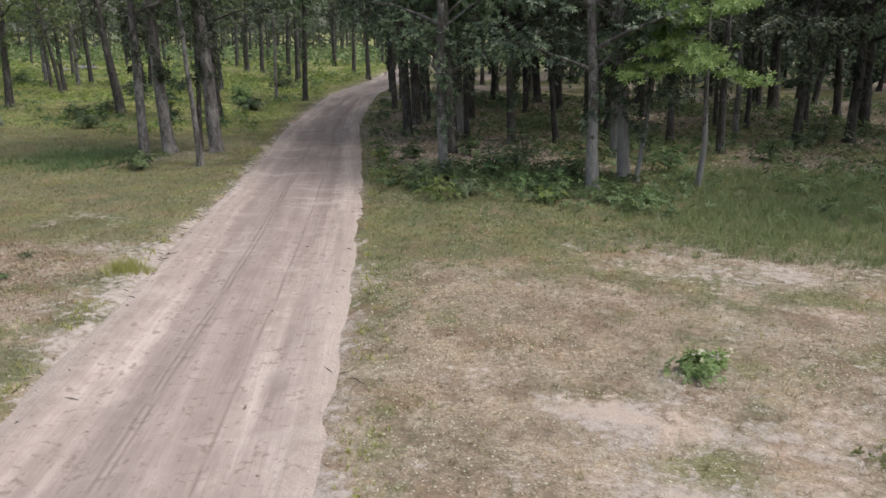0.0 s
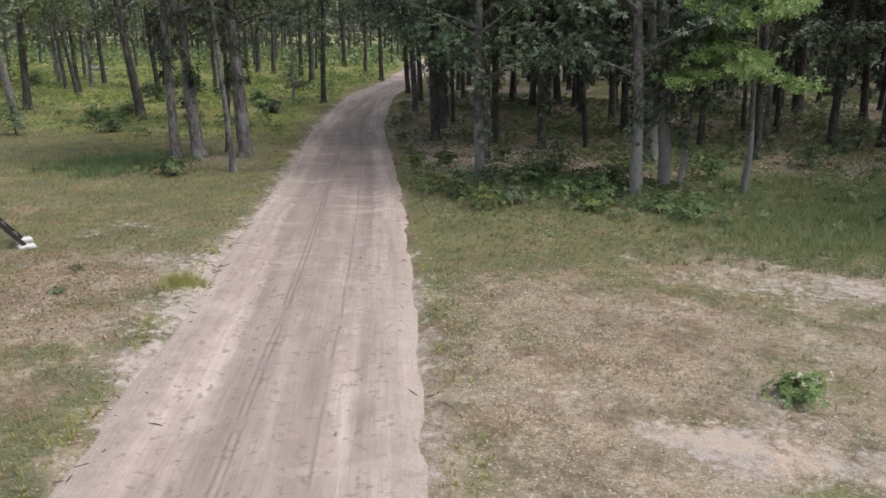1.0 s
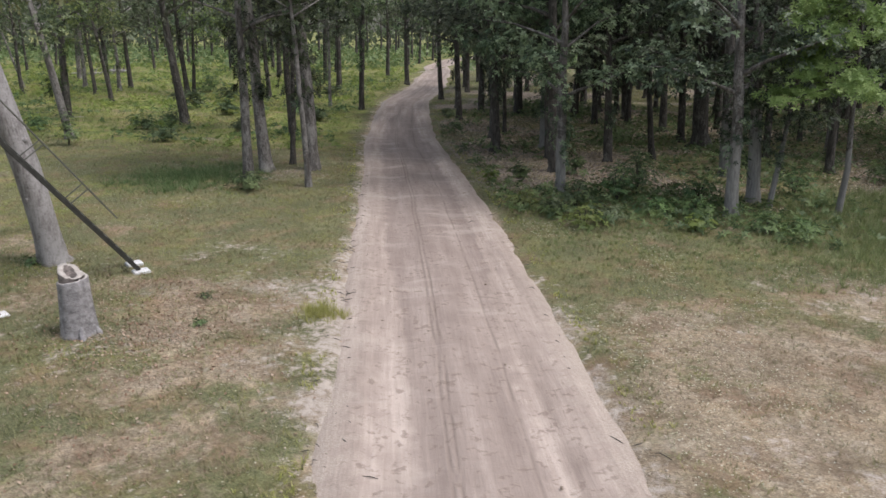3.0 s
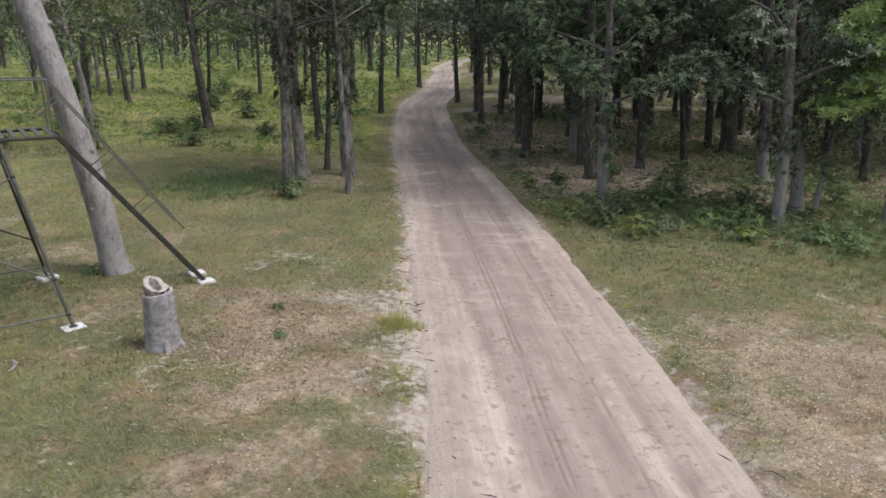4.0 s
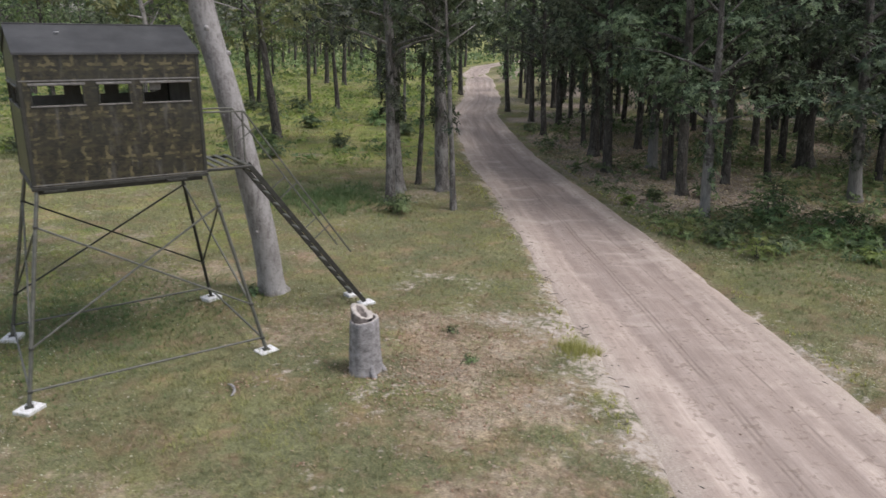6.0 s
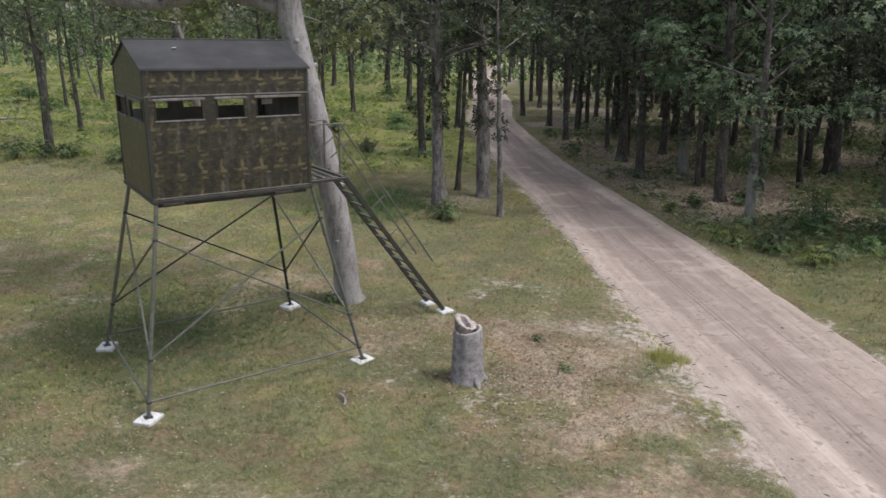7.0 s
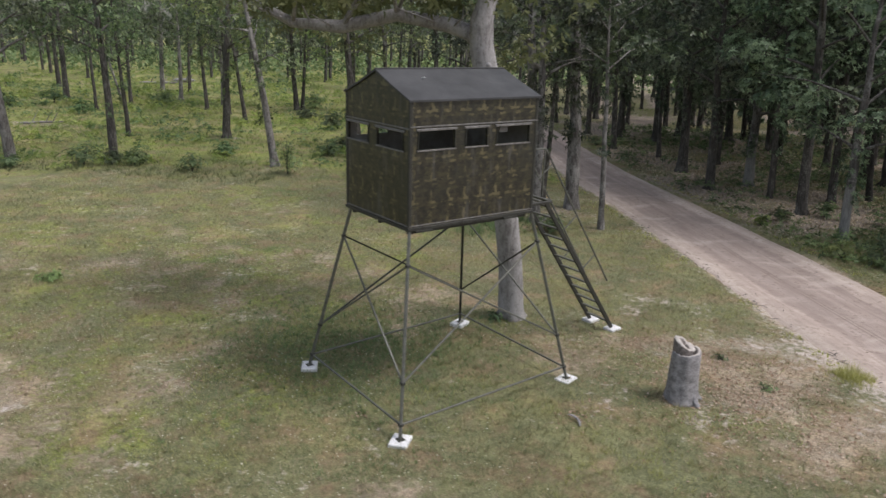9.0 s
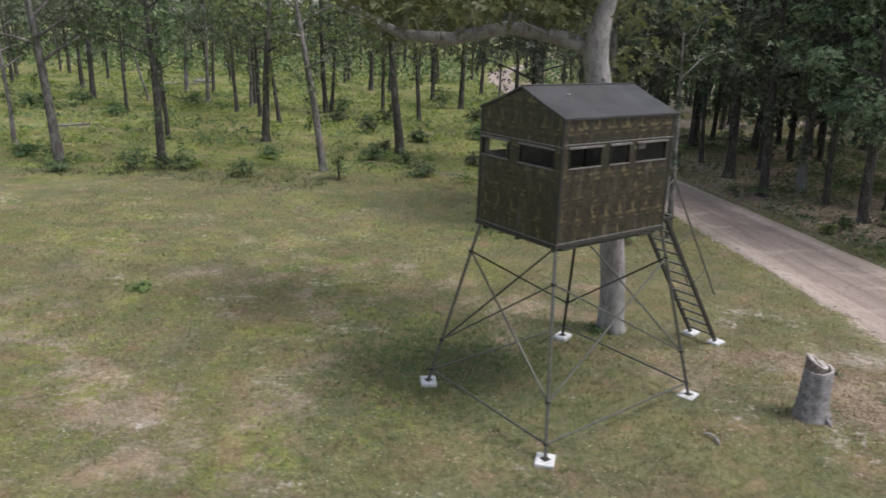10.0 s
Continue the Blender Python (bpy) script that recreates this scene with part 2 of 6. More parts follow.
def camo():
    """A printed camouflage sheet whose motif repeats, with faded streaks."""
    m, ns, ls, p = node_set("camouflage_sheet")
    v = ns.new("ShaderNodeTexCoord").outputs["Object"]
    sep = add(ns, ls, "ShaderNodeSeparateXYZ", [(0, v)])
    along = calc(ns, ls, "ADD", sep.outputs[0], sep.outputs[1])
    fu = calc(ns, ls, "FRACT", calc(ns, ls, "MULTIPLY_ADD", along, 1.7, calc(ns, ls, "MULTIPLY", noise_out(ns, ls, v, 1.2, 2), 0.35)))
    fv = calc(ns, ls, "FRACT", calc(ns, ls, "MULTIPLY", sep.outputs[2], 4.6))
    row = calc(ns, ls, "FLOOR", calc(ns, ls, "MULTIPLY", sep.outputs[2], 4.6))
    fu = calc(ns, ls, "FRACT", calc(ns, ls, "MULTIPLY_ADD", row, 0.37, fu))
    # the motif lies on a ring, so that it joins without a seam
    ua, va = calc(ns, ls, "MULTIPLY", fu, 2 * math.pi), calc(ns, ls, "MULTIPLY", fv, 2 * math.pi)
    rim = calc(ns, ls, "MULTIPLY_ADD", calc(ns, ls, "COSINE", va), 0.55, 1.0)
    tile = add(ns, ls, "ShaderNodeCombineXYZ", [(0, calc(ns, ls, "MULTIPLY", rim, calc(ns, ls, "COSINE", ua))), (1, calc(ns, ls, "MULTIPLY", rim, calc(ns, ls, "SINE", ua))), (2, calc(ns, ls, "MULTIPLY", calc(ns, ls, "SINE", va), 0.55))]).outputs[0]
    n1 = noise_out(ns, ls, tile, 0.62, 4, 0.68, 0.5)
    tall = add(ns, ls, "ShaderNodeMapping", [("Vector", tile), ("Location", (3.1, 7.7, 0))]).outputs[0]
    n2 = noise_out(ns, ls, tall, 0.85, 4, 0.66, 0.5)
    flat = add(ns, ls, "ShaderNodeMapping", [("Vector", tile), ("Location", (9.4, 1.3, 5))]).outputs[0]
    n3 = noise_out(ns, ls, flat, 0.95, 3, 0.62, 0.6)
    # broken twigs of the print: level ones in each row, short upright ones between
    torn = noise_out(ns, ls, v, 12.0, 3, 0.6)
    cu = calc(ns, ls, "FRACT", calc(ns, ls, "MULTIPLY_ADD", along, 3.2, calc(ns, ls, "MULTIPLY", torn, 0.40)))
    cv = calc(ns, ls, "FRACT", calc(ns, ls, "MULTIPLY_ADD", sep.outputs[2], 3.0, calc(ns, ls, "MULTIPLY", torn, 0.26)))

    def within(x, mid, half):
        return calc(ns, ls, "LESS_THAN", calc(ns, ls, "ABSOLUTE", calc(ns, ls, "SUBTRACT", x, mid)), half)

    stem = calc(ns, ls, "MULTIPLY", within(cu, 0.62, 0.068), within(cv, 0.70, 0.26))
    dash = calc(ns, ls, "MAXIMUM", calc(ns, ls, "MULTIPLY", within(cv, 0.42, 0.058), within(cu, 0.55, 0.34)), calc(ns, ls, "MULTIPLY", within(cv, 0.20, 0.050), within(cu, 0.85, 0.18)))
    twig = calc(ns, ls, "MULTIPLY", calc(ns, ls, "MAXIMUM", stem, dash), ramp(ns, ls, noise_out(ns, ls, v, 7.0, 3, 0.6), [(0.40, (0, 0, 0)), (0.56, (0.85, 0.85, 0.85))]))
    big = noise_out(ns, ls, v, 1.8, 3)
    col = ramp(ns, ls, n1, [(0.40, (0.006, 0.007, 0.005)), (0.49, (0.017, 0.015, 0.010)), (0.58, (0.036, 0.029, 0.017)), (0.70, (0.018, 0.023, 0.013))])
    col = mix(ns, ls, ramp(ns, ls, n2, [(0.550, (0, 0, 0)), (0.61, (0.6, 0.6, 0.6))]), col, (0.060, 0.050, 0.027))
    col = mix(ns, ls, ramp(ns, ls, n3, [(0.57, (0, 0, 0)), (0.61, (0.75, 0.75, 0.75))]), col, (0.050, 0.044, 0.022))
    col = mix(ns, ls, twig, col, (0.138, 0.114, 0.060))
    col = mix(ns, ls, ramp(ns, ls, big, [(0.38, (0.6, 0.6, 0.6)), (0.52, (0, 0, 0))]), col, (0.020, 0.020, 0.015))
    st = add(ns, ls, "ShaderNodeMapping", [("Vector", v), ("Scale", (4.5, 4.5, 0.7))]).outputs[0]
    fade = calc(ns, ls, "ADD", noise_out(ns, ls, st, 1.5, 4, 0.7), calc(ns, ls, "MULTIPLY", calc(ns, ls, "ADD", within(sep.outputs[2], 3.98, 0.22), within(sep.outputs[2], 3.20, 0.15)), 0.04))
    col = mix(ns, ls, ramp(ns, ls, fade, [(0.58, (0, 0, 0)), (0.72, (0.55, 0.55, 0.55))]), col, (0.110, 0.103, 0.100))
    col = mix(ns, ls, 1.0, col, (0.86, 0.88, 0.86), "MULTIPLY")
    ls.new(col, p.inputs["Base Color"])
    p.inputs["Roughness"].default_value = 0.42
    p.inputs["Specular IOR Level"].default_value = 0.5
    bump(ns, ls, p, noise_out(ns, ls, v, 45, 3), 0.15, 0.004)
    return m


CAMO = camo()


def ground_material():
    """Dry grass, green grass, leaf litter and bare sand, mixed by the kind of ground and by noise."""
    m, ns, ls, p = node_set("clearing_ground")
    v = ns.new("ShaderNodeTexCoord").outputs["Object"]
    at = {k: add(ns, ls, "ShaderNodeAttribute", attribute_name=k).outputs["Fac"] for k in ("green", "litter", "bare", "meadow")}
    fine, mid_n, low_n = noise_out(ns, ls, v, 42, 5, 0.75), noise_out(ns, ls, v, 5.5, 5, 0.7), noise_out(ns, ls, v, 0.9, 4, 0.6)
    dry = ramp(ns, ls, fine, [(0.30, (0.160, 0.122, 0.085)), (0.50, (0.310, 0.252, 0.184)), (0.72, (0.50, 0.430, 0.330))])
    grn = ramp(ns, ls, fine, [(0.30, (0.074, 0.082, 0.042)), (0.52, (0.156, 0.163, 0.088)), (0.75, (0.29, 0.275, 0.172))])
    lit = ramp(ns, ls, fine, [(0.30, (0.075, 0.058, 0.047)), (0.46, (0.220, 0.178, 0.148)), (0.66, (0.50, 0.435, 0.375))])
    snd = ramp(ns, ls, calc(ns, ls, "MULTIPLY_ADD", fine, 0.5, calc(ns, ls, "MULTIPLY", mid_n, 0.5)), [(0.34, (0.31, 0.258, 0.222)), (0.62, (0.53, 0.465, 0.415))])

    peach = noise_out(ns, ls, add(ns, ls, "ShaderNodeMapping", [("Vector", v), ("Location", (8, 71, 4))]).outputs[0], 1.4, 4, 0.65)
    east = calc(ns, ls, "MULTIPLY_ADD", add(ns, ls, "ShaderNodeSeparateXYZ", [(0, v)]).outputs[0], 0.5, -1.2, clamp=True)
    snd = mix(ns, ls, calc(ns, ls, "MULTIPLY", east, ramp(ns, ls, peach, [(0.48, (0, 0, 0)), (0.64, (0.7, 0.7, 0.7))])), snd, (0.57, 0.44, 0.345))

    def mask(k, lo, hi, amp=1.1):
        f = calc(ns, ls, "ADD", at[k], calc(ns, ls, "MULTIPLY", calc(ns, ls, "SUBTRACT", mid_n, 0.5), amp))
        f = calc(ns, ls, "ADD", f, calc(ns, ls, "MULTIPLY", calc(ns, ls, "SUBTRACT", fine, 0.5), 0.6))
        f = calc(ns, ls, "ADD", f, calc(ns, ls, "MULTIPLY", calc(ns, ls, "SUBTRACT", low_n, 0.5), 0.5))
        return ramp(ns, ls, f, [(lo, (0, 0, 0)), (hi, (1, 1, 1))])

    moss = noise_out(ns, ls, v, 0.55, 4, 0.65)
    grn = mix(ns, ls, ramp(ns, ls, moss, [(0.46, (0, 0, 0)), (0.62, (0.6, 0.6, 0.6))]), grn, ramp(ns, ls, fine, [(0.30, (0.098, 0.096, 0.038)), (0.52, (0.200, 0.194, 0.086)), (0.75, (0.32, 0.295, 0.155))]))
    pale = calc(ns, ls, "ADD", noise_out(ns, ls, v, 2.1, 4, 0.7), calc(ns, ls, "MULTIPLY", fine, 0.45))
    dry = mix(ns, ls, ramp(ns, ls, pale, [(0.74, (0, 0, 0)), (0.90, (0.6, 0.6, 0.6))]), dry, (0.47, 0.41, 0.335))
    brown = calc(ns, ls, "ADD", noise_out(ns, ls, add(ns, ls, "ShaderNodeMapping", [("Vector", v), ("Location", (31, 17, 3))]).outputs[0], 1.3, 4, 0.7), calc(ns, ls, "MULTIPLY", fine, 0.3))
    dry = mix(ns, ls, ramp(ns, ls, brown, [(0.68, (0, 0, 0)), (0.82, (0.7, 0.7, 0.7))]), dry, (0.155, 0.115, 0.082))
    col = mix(ns, ls, mask("green", 0.36, 0.64), dry, grn)
    rank = ramp(ns, ls, fine, [(0.30, (0.105, 0.138, 0.036)), (0.52, (0.208, 0.238, 0.064)), (0.75, (0.345, 0.34, 0.120))])
    sward = calc(ns, ls, "ADD", noise_out(ns, ls, add(ns, ls, "ShaderNodeMapping", [("Vector", v), ("Location", (3, 9, 1))]).outputs[0], 0.30, 5, 0.68), calc(ns, ls, "MULTIPLY", calc(ns, ls, "SUBTRACT", fine, 0.5), 0.15))
    rank = mix(ns, ls, ramp(ns, ls, sward, [(0.40, (0.8, 0.8, 0.8)), (0.47, (0, 0, 0))]), rank, (0.085, 0.125, 0.042))
    rank = mix(ns, ls, ramp(ns, ls, sward, [(0.55, (0, 0, 0)), (0.64, (0.85, 0.85, 0.85))]), rank, (0.330, 0.285, 0.155))
    col = mix(ns, ls, calc(ns, ls, "MULTIPLY", mask("meadow", 0.40, 0.60), ramp(ns, ls, low_n, [(0.36, (0.25, 0.25, 0.25)), (0.56, (0.9, 0.9, 0.9))])), col, rank)
    rust = noise_out(ns, ls, add(ns, ls, "ShaderNodeMapping", [("Vector", v), ("Location", (5, 43, 9))]).outputs[0], 1.1, 5, 0.72)
    col = mix(ns, ls, ramp(ns, ls, rust, [(0.50, (0, 0, 0)), (0.64, (0.6, 0.6, 0.6))]), col, (0.250, 0.168, 0.115))
    col = mix(ns, ls, mask("litter", 0.38, 0.62), col, lit)
    tone = calc(ns, ls, "ADD", noise_out(ns, ls, v, 0.75, 7, 0.72), calc(ns, ls, "MULTIPLY", calc(ns, ls, "SUBTRACT", fine, 0.5), 0.3))
    col = mix(ns, ls, 1.0, col, ramp(ns, ls, tone, [(0.34, (0.76, 0.76, 0.76)), (0.52, (1.02, 1.02, 1.02)), (0.66, (1.28, 1.25, 1.20))]), "MULTIPLY")
    grain = calc(ns, ls, "ADD", calc(ns, ls, "MULTIPLY", noise_out(ns, ls, v, 13, 3, 0.6), 0.7), calc(ns, ls, "MULTIPLY", noise_out(ns, ls, v, 30, 3, 0.6), 0.3))
    col = mix(ns, ls, 1.0, col, ramp(ns, ls, grain, [(0.36, (0.77, 0.75, 0.73)), (0.50, (1.0, 1.0, 1.0)), (0.64, (1.26, 1.24, 1.21))]), "MULTIPLY")
    col = mix(ns, ls, mask("bare", 0.42, 0.84, 2.2), col, snd)
    ls.new(col, p.inputs["Base Color"])
    p.inputs["Roughness"].default_value = 0.97
    p.inputs["Specular IOR Level"].default_value = 0.15
    bump(ns, ls, p, calc(ns, ls, "MULTIPLY_ADD", mid_n, 0.6, fine), 0.7, 0.04)
    return m


def road_material():
    """Packed pale sand with wheel streaks along the way, tyre grooves and loose pale sand at the sides."""
    m, ns, ls, p = node_set("sand_road")
    v = ns.new("ShaderNodeTexCoord").outputs["Object"]
    ac, al = (add(ns, ls, "ShaderNodeAttribute", attribute_name=k).outputs["Fac"] for k in ("across", "along"))
    flow = add(ns, ls, "ShaderNodeCombineXYZ", [(0, ac), (1, calc(ns, ls, "MULTIPLY", al, 0.07)), (2, 0.0)]).outputs[0]
    streak = noise_out(ns, ls, flow, 2.6, 5, 0.60)
    thin = noise_out(ns, ls, flow, 17, 3, 0.6)
    fine, blot = noise_out(ns, ls, v, 48, 5, 0.7), noise_out(ns, ls, v, 1.6, 5, 0.65)
    f = calc(ns, ls, "ADD", calc(ns, ls, "MULTIPLY", streak, 0.55), calc(ns, ls, "ADD", calc(ns, ls, "MULTIPLY", thin, 0.06), calc(ns, ls, "ADD", calc(ns, ls, "MULTIPLY", blot, 0.25), calc(ns, ls, "MULTIPLY", fine, 0.12))))
    col = ramp(ns, ls, f, [(0.38, (0.275, 0.221, 0.195)), (0.50, (0.385, 0.314, 0.277)), (0.62, (0.545, 0.458, 0.410))])
    # the middle is packed harder than the sides
    # tree shade painted right across the road where it leaves the clearing
    tree_shade = calc(ns, ls, "MULTIPLY", calc(ns, ls, "MULTIPLY_ADD", al, 0.2, -2.2, clamp=True), calc(ns, ls, "MULTIPLY_ADD", al, -0.1, 4.2, clamp=True))
    core = ramp(ns, ls, calc(ns, ls, "SUBTRACT", calc(ns, ls, "ADD", calc(ns, ls, "ABSOLUTE", ac), calc(ns, ls, "MULTIPLY", blot, 0.5)), calc(ns, ls, "MULTIPLY", tree_shade, 0.35)), [(0.9, (0.30, 0.30, 0.30)), (1.0, (0, 0, 0))])
    core = calc(ns, ls, "MULTIPLY", core, calc(ns, ls, "MULTIPLY_ADD", tree_shade, 0.8, 0.9))
    col = mix(ns, ls, core, col, (0.230, 0.182, 0.167))
    # pale bars where wheels have crossed
    bars = noise_out(ns, ls, add(ns, ls, "ShaderNodeCombineXYZ", [(0, calc(ns, ls, "MULTIPLY", ac, 0.35)), (1, calc(ns, ls, "MULTIPLY", al, 1.0)), (2, 3.0)]).outputs[0], 1.3, 4, 0.6, 0.4)
    col = mix(ns, ls, ramp(ns, ls, bars, [(0.56, (0, 0, 0)), (0.70, (0.5, 0.5, 0.5))]), col, (0.50, 0.425, 0.38))
    # scattered dark scuffs
    scuff = calc(ns, ls, "ADD", noise_out(ns, ls, v, 7.5, 4, 0.6, 0.6), calc(ns, ls, "MULTIPLY", blot, 0.35))
    col = mix(ns, ls, ramp(ns, ls, scuff, [(0.745, (0, 0, 0)), (0.83, (0.6, 0.6, 0.6))]), col, (0.20, 0.155, 0.130))
    wig = calc(ns, ls, "MULTIPLY", calc(ns, ls, "SUBTRACT", noise_out(ns, ls, add(ns, ls, "ShaderNodeCombineXYZ", [(1, calc(ns, ls, "MULTIPLY", al, 0.2))]).outputs[0], 1.0, 2), 0.5), 0.18)
    groove = None
    for off in (-0.31, -0.22, 0.62):
        d = calc(ns, ls, "ABSOLUTE", calc(ns, ls, "SUBTRACT", calc(ns, ls, "ADD", ac, wig), off))
        g = calc(ns, ls, "SUBTRACT", 1.0, calc(ns, ls, "DIVIDE", d, 0.035), clamp=True)
        groove = g if groove is None else calc(ns, ls, "MAXIMUM", groove, g)
    groove = calc(ns, ls, "MULTIPLY", groove, ramp(ns, ls, calc(ns, ls, "ADD", blot, calc(ns, ls, "MULTIPLY", fine, 0.4)), [(0.56, (0, 0, 0)), (0.74, (1, 1, 1))]))
    col = mix(ns, ls, calc(ns, ls, "MULTIPLY", groove, 0.55), col, (0.17, 0.135, 0.112))
    side = calc(ns, ls, "ADD", calc(ns, ls, "ABSOLUTE", ac), calc(ns, ls, "MULTIPLY", calc(ns, ls, "SUBTRACT", noise_out(ns, ls, v, 4.0, 5, 0.7), 0.5), 1.3))
    loose = ramp(ns, ls, fine, [(0.32, (0.28, 0.228, 0.194)), (0.62, (0.50, 0.430, 0.378))])
    loose_at = calc(ns, ls, "MULTIPLY", ramp(ns, ls, calc(ns, ls, "MULTIPLY", side, 0.5), [(0.66, (0, 0, 0)), (0.88, (0.85, 0.85, 0.85))]), calc(ns, ls, "MULTIPLY_ADD", tree_shade, -0.65, 1.0))
    col = mix(ns, ls, loose_at, col, loose)
    ls.new(col, p.inputs["Base Color"])
    p.inputs["Roughness"].default_value = 0.95
    p.inputs["Specular IOR Level"].default_value = 0.2
    bump(ns, ls, p, calc(ns, ls, "ADD", calc(ns, ls, "MULTIPLY", calc(ns, ls, "SUBTRACT", 1.0, groove), 0.5), calc(ns, ls, "ADD", calc(ns, ls, "MULTIPLY", fine, 0.5), thin)), 0.6, 0.03)
    return m


# ---- mesh helpers ----
def lattice(x, y, size, seed=0):
    """Smooth value noise, 0 to 1, on a lattice of that size in metres."""
    x, y = np.asarray(x, float) / size, np.asarray(y, float) / size
    i, j = np.floor(x).astype(np.int64), np.floor(y).astype(np.int64)
    u, w = x - i, y - j
    u, w = u * u * (3 - 2 * u), w * w * (3 - 2 * w)

    def h(a, b):
        n = (a * 374761393 + b * 668265263 + seed * 974711) & 0x7FFFFFFF
        n = ((n ^ (n >> 13)) * 1274126177) & 0x7FFFFFFF
        return ((n ^ (n >> 16)) & 0xFFFF) / 65535.0

    return (h(i, j) * (1 - u) + h(i + 1, j) * u) * (1 - w) + (h(i, j + 1) * (1 - u) + h(i + 1, j + 1) * u) * w


def fbm(x, y, size, seed=0):
    return (lattice(x, y, size, seed) + 0.5 * lattice(x, y, size / 2, seed + 1) + 0.25 * lattice(x, y, size / 4, seed + 2)) / 1.75


def step(a, b, x):
    t = np.clip((np.asarray(x, float) - a) / (b - a), 0, 1)
    return t * t * (3 - 2 * t)


def mesh_of(name, verts, faces, materials, index=None, smooth=False):
    """A mesh from arrays of places and of faces with the same number of corners (or a list of such arrays)."""
    me = bpy.data.meshes.new(name)
    blocks = [np.asarray(f) for f in (faces if isinstance(faces, list) else [faces]) if len(f)]
    loops = np.concatenate([b.ravel() for b in blocks])
    counts = np.concatenate([np.full(len(b), b.shape[1]) for b in blocks])
    me.vertices.add(len(verts))
    me.vertices.foreach_set("co", np.asarray(verts, np.float32).ravel())
    me.loops.add(len(loops))
    me.loops.foreach_set("vertex_index", loops.astype(np.int32))
    me.polygons.add(len(counts))
    me.polygons.foreach_set("loop_start", (np.cumsum(counts) - counts).astype(np.int32))
    if index is not None:
        me.polygons.foreach_set("material_index", np.asarray(index, np.int32))
    if smooth:
        me.polygons.foreach_set("use_smooth", np.ones(len(counts), bool))
    for m in materials if isinstance(materials, (list, tuple)) else [materials]:
        me.materials.append(m)
    me.update(calc_edges=True)
    return me


def tube(points, radii, sides=8):
    """Rings round a line of points, closed with a point at the end. Returns places and quads."""
    pts = np.asarray(points, float)
    n = len(pts)
    tang = np.gradient(pts, axis=0)
    tang /= np.linalg.norm(tang, axis=1)[:, None] + 1e-9
    ref = np.array([0.0, 0.0, 1.0]) if abs(tang[0][2]) < 0.8 else np.array([1.0, 0.0, 0.0])
    a = np.cross(tang, ref)
    a /= np.linalg.norm(a, axis=1)[:, None] + 1e-9
    b = np.cross(tang, a)
    ang = np.arange(sides) * 2 * math.pi / sides
    rad = np.asarray(radii, float)
    rad = rad[:, None] if rad.ndim == 1 else rad
    v = pts[:, None] + rad[..., None] * (np.cos(ang)[None, :, None] * a[:, None] + np.sin(ang)[None, :, None] * b[:, None])
    idx = np.arange(n * sides).reshape(n, sides)
    q = np.stack([idx[:-1], np.roll(idx[:-1], -1, 1), np.roll(idx[1:], -1, 1), idx[1:]], -1).reshape(-1, 4)
    return v.reshape(-1, 3), q


def joined(pieces):
    vs, qs, o = [], [], 0
    for v, q in pieces:
        vs.append(v)
        qs.append(q + o)
        o += len(v)
    return np.concatenate(vs), np.concatenate(qs)


def leaf_quads(centre, length, width, r, up=0.5, out=None):
    """Folded leaves at the centres: four corners each, base, side, tip, side. out: the way that each leaf faces, more or less."""
    n = len(centre)
    ax = r.normal(size=(n, 3))
    ax[:, 2] *= 0.6
    ax /= np.linalg.norm(ax, axis=1)[:, None]
    nor = r.normal(size=(n, 3)) * (1 - up)
    nor[:, 2] += up * 1.6
    if out is not None:
        nor = 0.38 * r.normal(size=(n, 3)) + out
        nor[:, 2] += 0.25
    side = np.cross(nor, ax)
    side /= np.linalg.norm(side, axis=1)[:, None] + 1e-9
    nor = np.cross(ax, side)
    L, W = (np.broadcast_to(q, n)[:, None] for q in (length, width))
    fold = nor * W * 0.35
    v = np.stack([centre - ax * L / 2, centre + side * W / 2 + fold + ax * L * 0.05, centre + ax * L / 2, centre - side * W / 2 + fold + ax * L * 0.05], 1)
    return v.reshape(-1, 3), np.arange(4 * n).reshape(n, 4)


def rosettes(centre, out, length, r, leaves=5, slim=0.46):
    """Twig ends: leaves that spread from one point, more or less across the way that the twig faces. length: of the leaves, one a twig end."""
    n = len(centre)
    out = np.asarray(out, float) + 0.25 * r.normal(size=(n, 3))
    out /= np.linalg.norm(out, axis=1)[:, None] + 1e-9
    a = np.cross(out, r.normal(size=(n, 3)))
    a /= np.linalg.norm(a, axis=1)[:, None] + 1e-9
    b = np.cross(out, a)
    L = np.broadcast_to(length, n)[:, None]
    v = [centre]
    for j in range(leaves):
        t = 2 * math.pi * (j + 0.5 * r.random((n, 1))) / leaves
        ax = np.cos(t) * a + np.sin(t) * b + out * r.uniform(0.1, 0.8, (n, 1))
        ax /= np.linalg.norm(ax, axis=1)[:, None]
        side = np.cross(ax, out)
        ll = L * r.uniform(0.7, 1.25, (n, 1))
        lift = out * ll * 0.08
        droop = np.array([0, 0, -0.16]) * ll
        v += [centre + ax * ll * 0.55 + side * ll * slim / 2 + lift, centre + ax * ll + droop, centre + ax * ll * 0.55 - side * ll * slim / 2 + lift]
    v = np.stack(v, 1)
    k = 1 + 3 * leaves
    one = np.array([[0, 1 + 3 * j, 2 + 3 * j, 3 + 3 * j] for j in range(leaves)])
    return v.reshape(-1, 3), (one[None] + (np.arange(n) * k)[:, None, None]).reshape(-1, 4)


